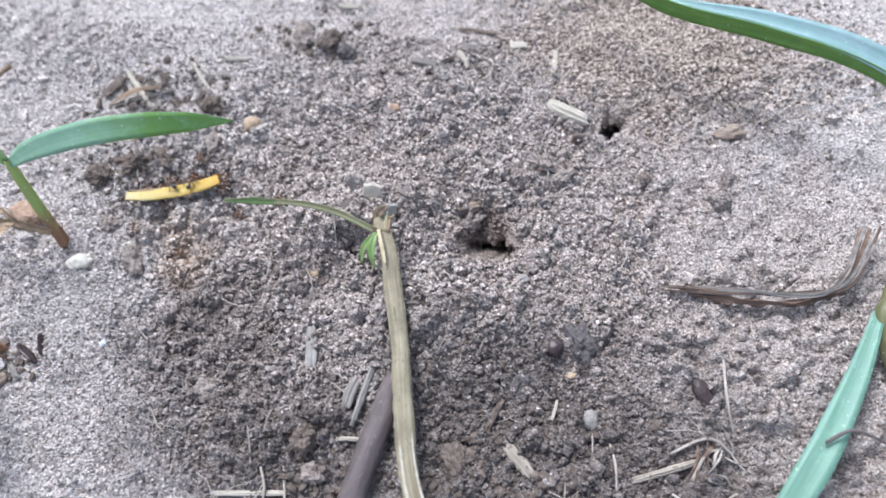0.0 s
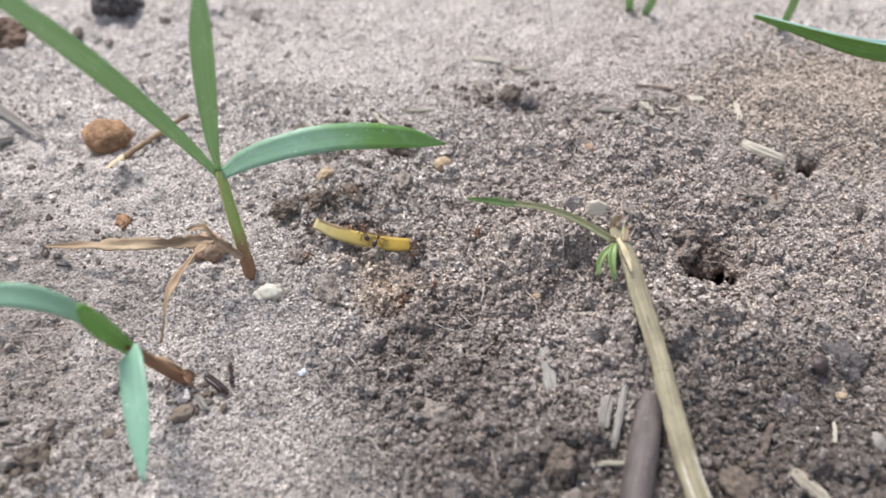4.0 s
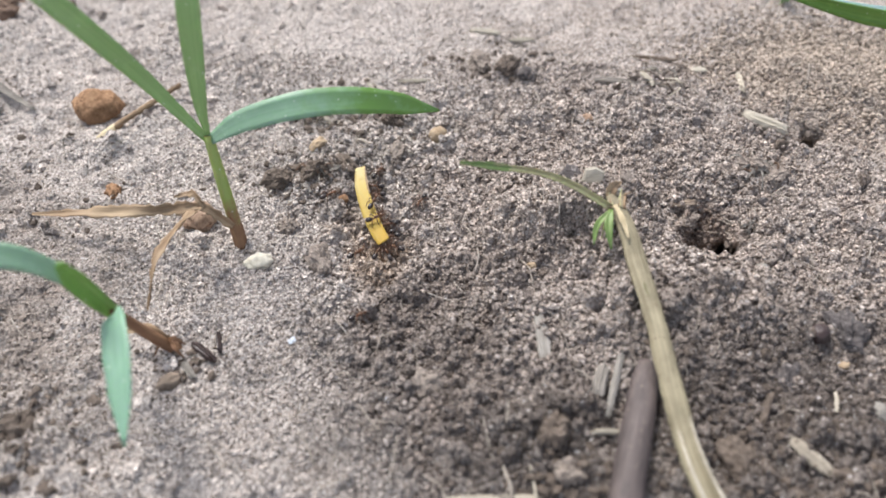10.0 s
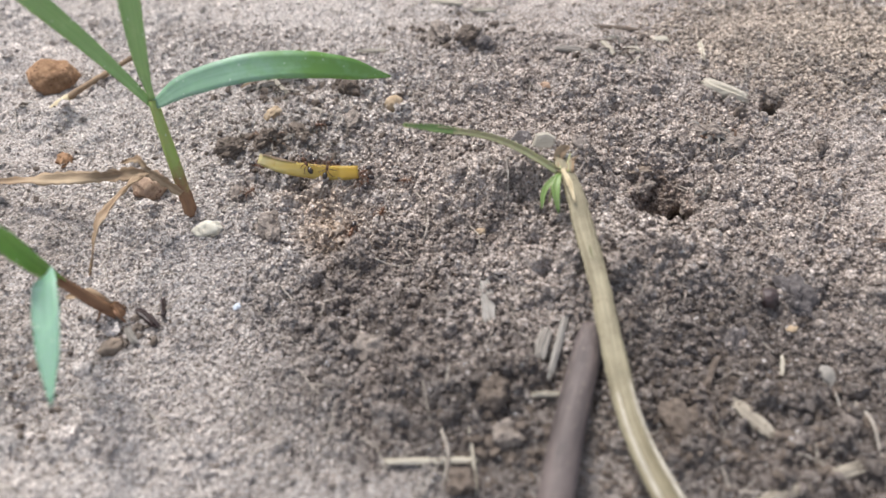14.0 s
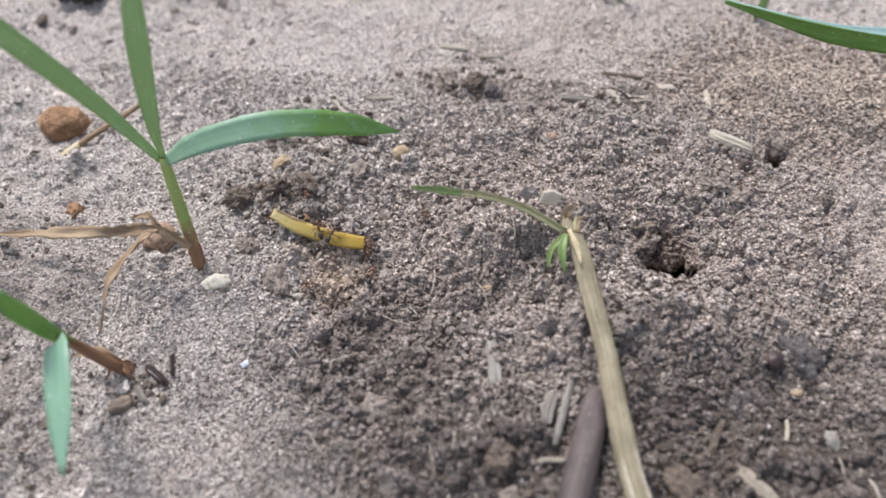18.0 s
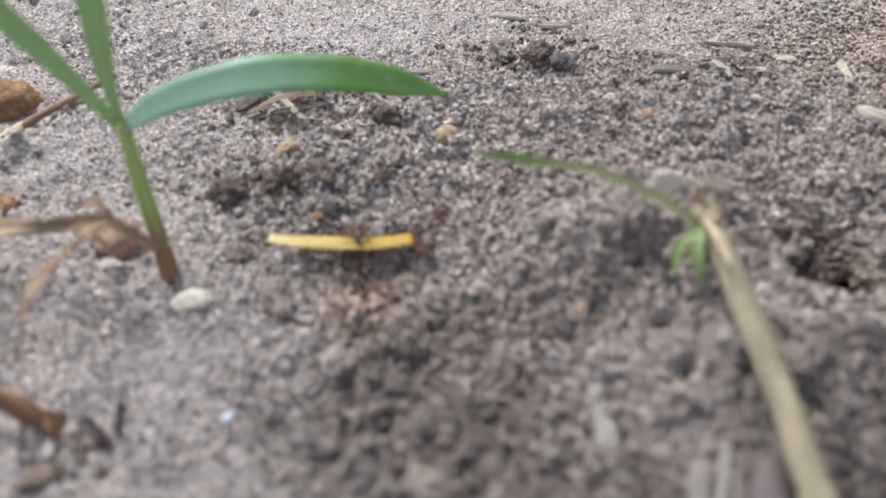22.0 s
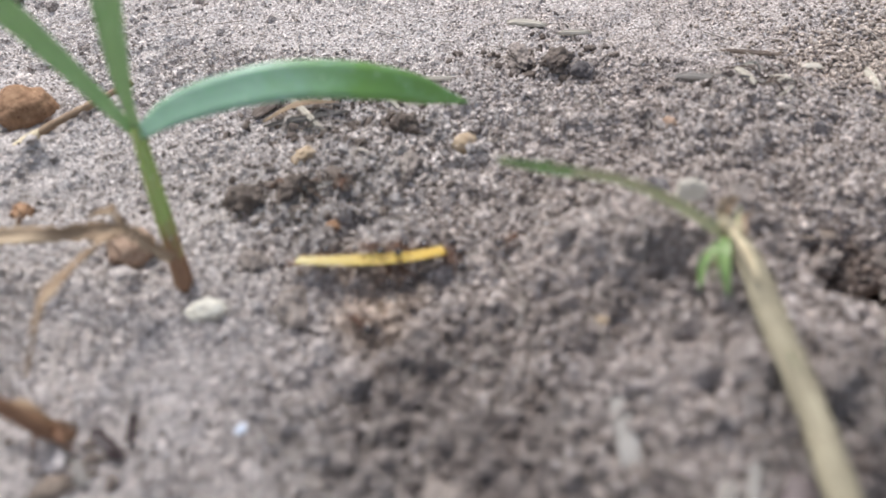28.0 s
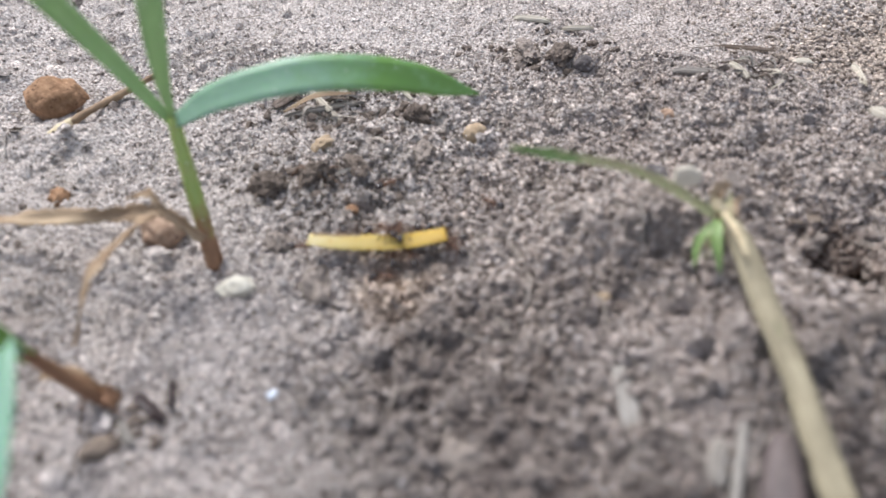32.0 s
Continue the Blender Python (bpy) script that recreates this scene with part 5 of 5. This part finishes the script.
def build_tufts():
    """Matted wads of rotted fibre that lie on the soil."""
    rnd = random.Random(21)
    for cx, cy, size, n, mats, label in ((5.35, 3.05, 0.42, 18, (GREYWOOD, BROWNBIT, ASH), "matted grey-brown wad of rotted fibre between the burrows"), (4.75, 1.55, 0.28, 10, (ASH, GREYWOOD, FIBRE), "loose root fibres on the burrow's rim"),
                                         (-4.6, 4.5, 0.55, 14, (DARKCLOD, FIBRE, GREYWOOD), "tangle of dark litter and pale straw fibres"), (-4.2, 2.5, 0.4, 12, (DARKCLOD, BROWNBIT, GREYWOOD), "tangle of dark rotted fibres behind the petal"),
                                         (8.9, -3.0, 0.6, 12, (FIBRE, ASH, BROWNBIT), "curled nest of dry root fibres in the litter"), (3.6, 5.75, 0.6, 12, (DARKCLOD, GREYWOOD, BLEACHED), "scattered dark root shreds and pale straw slivers")):
        z = lie(cx, cy)
        g = holder("fibre_wad", label, "debris", (cx, cy, z), "wads of fibre on the soil")
        for k in range(n):
            x, y, q = cx + rnd.gauss(0, size * 0.45), cy + rnd.gauss(0, size * 0.35), rnd.uniform(0, 6.283)
            d, b, h = size * rnd.uniform(0.3, 0.75), size * rnd.uniform(-0.25, 0.25), rnd.uniform(0.02, 0.14)
            p = [(x + math.cos(q) * d * u - math.sin(q) * b * (1 - u * u), y + math.sin(q) * d * u + math.cos(q) * b * (1 - u * u)) for u in (-1, 0, 1)]
            world_part("fibre", blade([(p[0][0], p[0][1], lie(*p[0]) + 0.02), (p[1][0], p[1][1], lie(*p[1]) + 0.06 + h), (p[2][0], p[2][1], lie(*p[2]) + 0.03)], [0.02, rnd.uniform(0.03, 0.07), 0.015], (rnd.uniform(-0.6, 0.6), -0.6, 1), 10, 0.5, 0.02, 0.4, k, 0.3), mats[k % 3], g)


def build_fibres():
    """Rootlets that can be told apart, then the fine uncountable ones."""
    rows = (
        ((-3.52, 3.52), (-3.3, 3.3), (-3.12, 3.12), 0.035), ((8.0, -2.95), (8.8, -2.6), (9.5, -3.15), 0.03), ((8.45, -3.4), (8.75, -2.85), (9.3, -2.8), 0.035),
        ((9.05, -1.0), (9.1, -1.8), (9.3, -2.45), 0.03), ((6.85, -2.8), (6.95, -3.3), (7.0, -3.9), 0.025), ((5.5, 0.6), (5.9, 0.9), (6.0, 0.3), 0.009),
        ((4.4, 1.9), (4.7, 1.5), (4.62, 1.15), 0.012), ((4.9, 3.6), (5.4, 3.3), (5.9, 2.7), 0.012), ((-3.6, 5.6), (-3.0, 5.0), (-2.4, 5.3), 0.02),
        ((7.9, -3.6), (8.6, -3.9), (9.4, -3.5), 0.025), ((0.1, -4.0), (0.25, -4.4), (0.2, -4.9), 0.03), ((-1.6, -0.6), (-1.0, -0.75), (-0.5, -0.5), 0.012),
        ((10.6, -2.6), (11.1, -2.35), (11.9, -2.6), 0.035),
    )
    for k, (a, b, c, r) in enumerate(rows):
        lift = 0.95 if k == 12 else 0.0
        thing("rootlet", tube([(a[0], a[1], lie(*a) + lift), (b[0], b[1], lie(*b) + 0.12 + lift), (c[0], c[1], lie(*c) + lift)], [r, r * 1.1, r * 0.6], 12, 6, 0.1, 1, k), FIBRE if k < 12 else BARK,
              "thin pale curling rootlet" if k < 12 else "thin dark rootlet lying across the green blade", "root", "rootlets on the soil")
    rnd, bm = random.Random(5), bmesh.new()
    for k in range(420):
        x, y = rnd.uniform(-11, 11), rnd.uniform(-5.5, 9)
        if float(holes(np.array(x), np.array(y))) > 0.2:
            continue
        q, d, r = rnd.uniform(0, 6.283), rnd.uniform(0.1, 0.4), rnd.uniform(0.006, 0.016)
        pts = [(x + math.cos(q) * d * s + rnd.uniform(-0.06, 0.06), y + math.sin(q) * d * s + rnd.uniform(-0.06, 0.06)) for s in (-1, 0, 1)]
        zs = height(np.array([p[0] for p in pts]), np.array([p[1] for p in pts]))
        line = [Vector((p[0], p[1], z + 0.04 + (0.05 if i == 1 else 0))) * CM for i, (p, z) in enumerate(zip(pts, zs))]
        rings = []
        for i, p in enumerate(line):
            n = Vector((-math.sin(q), math.cos(q), 0))
            rings.append([bm.verts.new(p + (n * math.cos(t) + Vector((0, 0, 1)) * math.sin(t)) * r * CM) for t in (0.5, 2.6, 4.7)])
        for i in (0, 1):
            for s in range(3):
                bm.faces.new((rings[i][s], rings[i][(s + 1) % 3], rings[i + 1][(s + 1) % 3], rings[i + 1][s]))
    ob = new("root_fibres", mesh_of("root_fibres", finish(bm), FIBRE))
    tagged(ob, "fine scattered root hairs and straw fibres", "debris", kind="stuff")


# ---------- the ants and their prey ----------
def yellow():
    m = Mat("petal_yellow", 0.6, 0.25)
    x = m.t.nodes.new("ShaderNodeSeparateXYZ")
    m.link(m.co, x.inputs[0])
    u = m.value("ADD", m.value("MULTIPLY", x.outputs["X"], 46.0), 0.5)
    vein = m.noise(500, 3, 0.6, m.stretch(0.12, 1, 1))
    c = m.ramp(u, (0.0, (0.50, 0.43, 0.23)), (0.35, (0.46, 0.355, 0.12)), (0.75, (0.44, 0.30, 0.065)), (1.0, (0.41, 0.26, 0.045)))
    c = m.mix(m.ramp(vein, (0.35, (0.35, 0.35, 0.35)), (0.6, (0, 0, 0))), c, (0.52, 0.34, 0.05))
    c = m.mix(m.ramp(m.noise(330, 3), (0.60, (0, 0, 0)), (0.72, (0.6, 0.6, 0.6))), c, (0.40, 0.25, 0.05))
    m.colour(c)
    m.b.inputs["Subsurface Weight"].default_value = 0.3
    m.b.inputs["Subsurface Radius"].default_value = (0.001, 0.0007, 0.0002)
    m.relief(vein, 0.3, 0.0003)
    return m.m


def build_prey():
    g = holder("yellow_petal", "curved strip of yellow petal held by brown ants", "petal")
    line = [(-1.07, 0.10, 0.0), (-0.5, -0.02, 0.01), (0.2, -0.06, 0.0), (0.75, -0.03, 0.0), (1.07, 0.02, 0.01)]
    strip = part("strip", blade(line, [0.22, 0.29, 0.30, 0.30, 0.29, 0.26], (0, 0, 1), 26, -0.06, 0.018, 0.05, 2), yellow(), g)
    part("torn_edge", blade([(-1.0, 0.2, 0.01), (-0.6, 0.13, 0.01), (-0.25, 0.09, 0.01)], [0.02, 0.045, 0.02], (0, 0.3, 1), 10, 0.3, 0.03, 0.2, 3), DEAD, strip, "brown withered edge")
    return g


ANT_BROWN = plain("ant_brown", (0.075, 0.034, 0.017), (0.19, 0.088, 0.04), 900, 0.35, (1, 1, 1), 0.2, 0.5)
ANT_DARK = plain("ant_gaster", (0.014, 0.010, 0.009), (0.05, 0.032, 0.025), 900, 0.25, (1, 1, 1), 0.2, 0.6)


ANT = 1.08


def oval(x, z, rx, ry, rz):
    bm = bmesh.new()
    bmesh.ops.create_icosphere(bm, subdivisions=2, radius=1)
    for v in bm.verts:
        v.co = Vector((v.co.x * rx + x, v.co.y * ry, v.co.z * rz + z)) * CM * ANT
    return finish(bm)


def ant_limb(pts, radii, n):
    return tube([tuple(v * ANT for v in p) for p in pts], [r * ANT for r in radii], n, 5)


def build_ant():
    a = holder("ant", "small brown ant with darker glossy abdomen", "ant", (0, 0, 0), "ants at the petal")
    head = part("head", oval(0.115, 0.075, 0.045, 0.04, 0.034), ANT_BROWN, a)
    part("thorax", oval(0.02, 0.075, 0.062, 0.028, 0.03), ANT_BROWN, a)
    part("petiole", oval(-0.058, 0.066, 0.02, 0.013, 0.022), ANT_BROWN, a)
    part("abdomen", oval(-0.14, 0.075, 0.075, 0.05, 0.048), ANT_DARK, a, "dark glossy abdomen")
    for s in (-1, 1):
        part("antenna", ant_limb([(0.14, 0.018 * s, 0.085), (0.175, 0.05 * s, 0.11), (0.225, 0.045 * s, 0.07)], [0.006, 0.006, 0.008], 6), ANT_BROWN, head)
        for x0, x1, y1 in ((0.05, 0.12, 0.12), (0.02, 0.01, 0.15), (-0.02, -0.12, 0.14)):
            part("leg", ant_limb([(x0, 0.018 * s, 0.065), ((x0 + x1) / 2, y1 * 0.55 * s, 0.12), (x1, y1 * s, 0.0), (x1 + 0.015, (y1 + 0.03) * s, -0.01)], [0.008, 0.009, 0.006, 0.004], 9), ANT_BROWN, a)
    return a


# ant places along and across the strip, heading against the strip, and how far they stray
RIDERS = (
    (0.42, 0.05, 80, 0.06, 1), (-0.3, 0.20, -95, 0.08, 0), (0.32, 0.24, -100, 0.10, 0), (0.85, 0.2, -100, 0.06, 0), (1.2, 0.04, 180, 0.05, 0),
    (0.12, 0.1, 130, 0.12, 1), (1.16, -0.12, 150, 0.05, 0), (-1.16, 0.1, -5, 0.05, 0), (0.05, 0.26, -60, 0.10, 0), (1.08, 0.2, 220, 0.05, 0), (-0.58, 0.24, -110, 0.1, 0),
    (0.6, 0.24, -80, 0.08, 0), (0.7, 0.14, -120, 0.06, 0),
)
# ants that come up to the strip's near side later on: place along, across, heading, arrival
LATE = ((0.2, -0.2, 80, 18.0, -1.2), (0.45, -0.24, 100, 20.0, 1.6))


def motions():
    walk(prey, PREY)
    for k, (u, v, head, stray, on) in enumerate(RIDERS):
        rows, rnd = [], random.Random(100 + k)
        p1, p2, p3 = rnd.uniform(0, 6), rnd.uniform(0, 6), rnd.uniform(0, 6)
        for t, m in PREY:
            along = m.to_3x3() @ Vector((1, 0, 0))
            side = Vector((-along.y, along.x, 0)).normalized()
            uu = u + stray * math.sin(1.3 * t + p1)
            vv = v + stray * 0.4 * math.sin(1.9 * t + p2)
            p = m.translation + (along * uu + side * vv) * CM
            # those on the strip ride on its upper side, the others stand on the soil
            z = max(lie(p.x / CM, p.y / CM) * CM, 0.08 * CM)
            yaw = math.degrees(math.atan2(along.y, along.x)) + head + 14 * math.sin(1.7 * t + p3)
            if on:
                rows.append((t, m @ pose(uu * CM, vv * CM, 0.02 * CM, 0, 0, head + 14 * math.sin(1.7 * t + p3))))
            else:
                rows.append((t, pose(p.x, p.y, z, 8 * math.sin(t + p1), -6, yaw)))
        walk(ants[k], rows)
    # stragglers that run over the soil round the petal
    for k, (cx, cy, r, w, p) in enumerate(((-3.2, 2.6, 0.5, 0.55, 0.3), (-2.6, 0.1, 0.45, -0.6, 2.0), (-1.3, 1.7, 0.5, 0.5, 4.0))):
        rows = []
        for n in range(65):
            t = n / 2
            q = p + w * t
            x, y = cx + r * math.cos(q) + 0.15 * math.sin(2.3 * t), cy + 0.6 * r * math.sin(q)
            rows.append((t, pose(x * CM, y * CM, (lie(x, y) + 0.06) * CM, 0, 0, math.degrees(q) + (90 if w > 0 else -90))))
        walk(ants[len(RIDERS) + k], rows)
    # the late ones wander in front, then close up to the strip
    for k, (u, v, head, come, far) in enumerate(LATE):
        rows = []
        for t, m in PREY:
            along = m.to_3x3() @ Vector((1, 0, 0))
            side = Vector((-along.y, along.x, 0)).normalized()
            f = min(max((t - come + 4) / 4, 0), 1)
            f = f * f * (3 - 2 * f)
            p = m.translation + (along * (u + (far + 0.4 * math.sin(0.7 * t + k)) * (1 - f) + 0.05 * math.sin(1.4 * t + k)) + side * (v - (0.5 + 0.15 * k) * (1 - f))) * CM
            yaw = math.degrees(math.atan2(along.y, along.x)) + head + 25 * (1 - f) * math.sin(0.8 * t + k) + 10 * math.sin(1.6 * t + k)
            rows.append((t, pose(p.x, p.y, max(lie(p.x / CM, p.y / CM), 0.05) * CM + 0.0004, 0, -8 * f, yaw)))
        walk(ants[len(RIDERS) + 3 + k], rows)


# ---------- building ----------
build_large_seedling()
build_small_seedling()
build_blades()
build_straw()
build_sticks()
build_chips()
build_lumps()
build_shards()
build_tufts()
prey = build_prey()
first = build_ant()
ants = [first] + [copy_thing(first, pose(0, 0, 0.02)) for _ in range(len(RIDERS) + len(LATE) + 2)]
build_fibres()
build_ground()
build_humus()
build_crumbs()
motions()
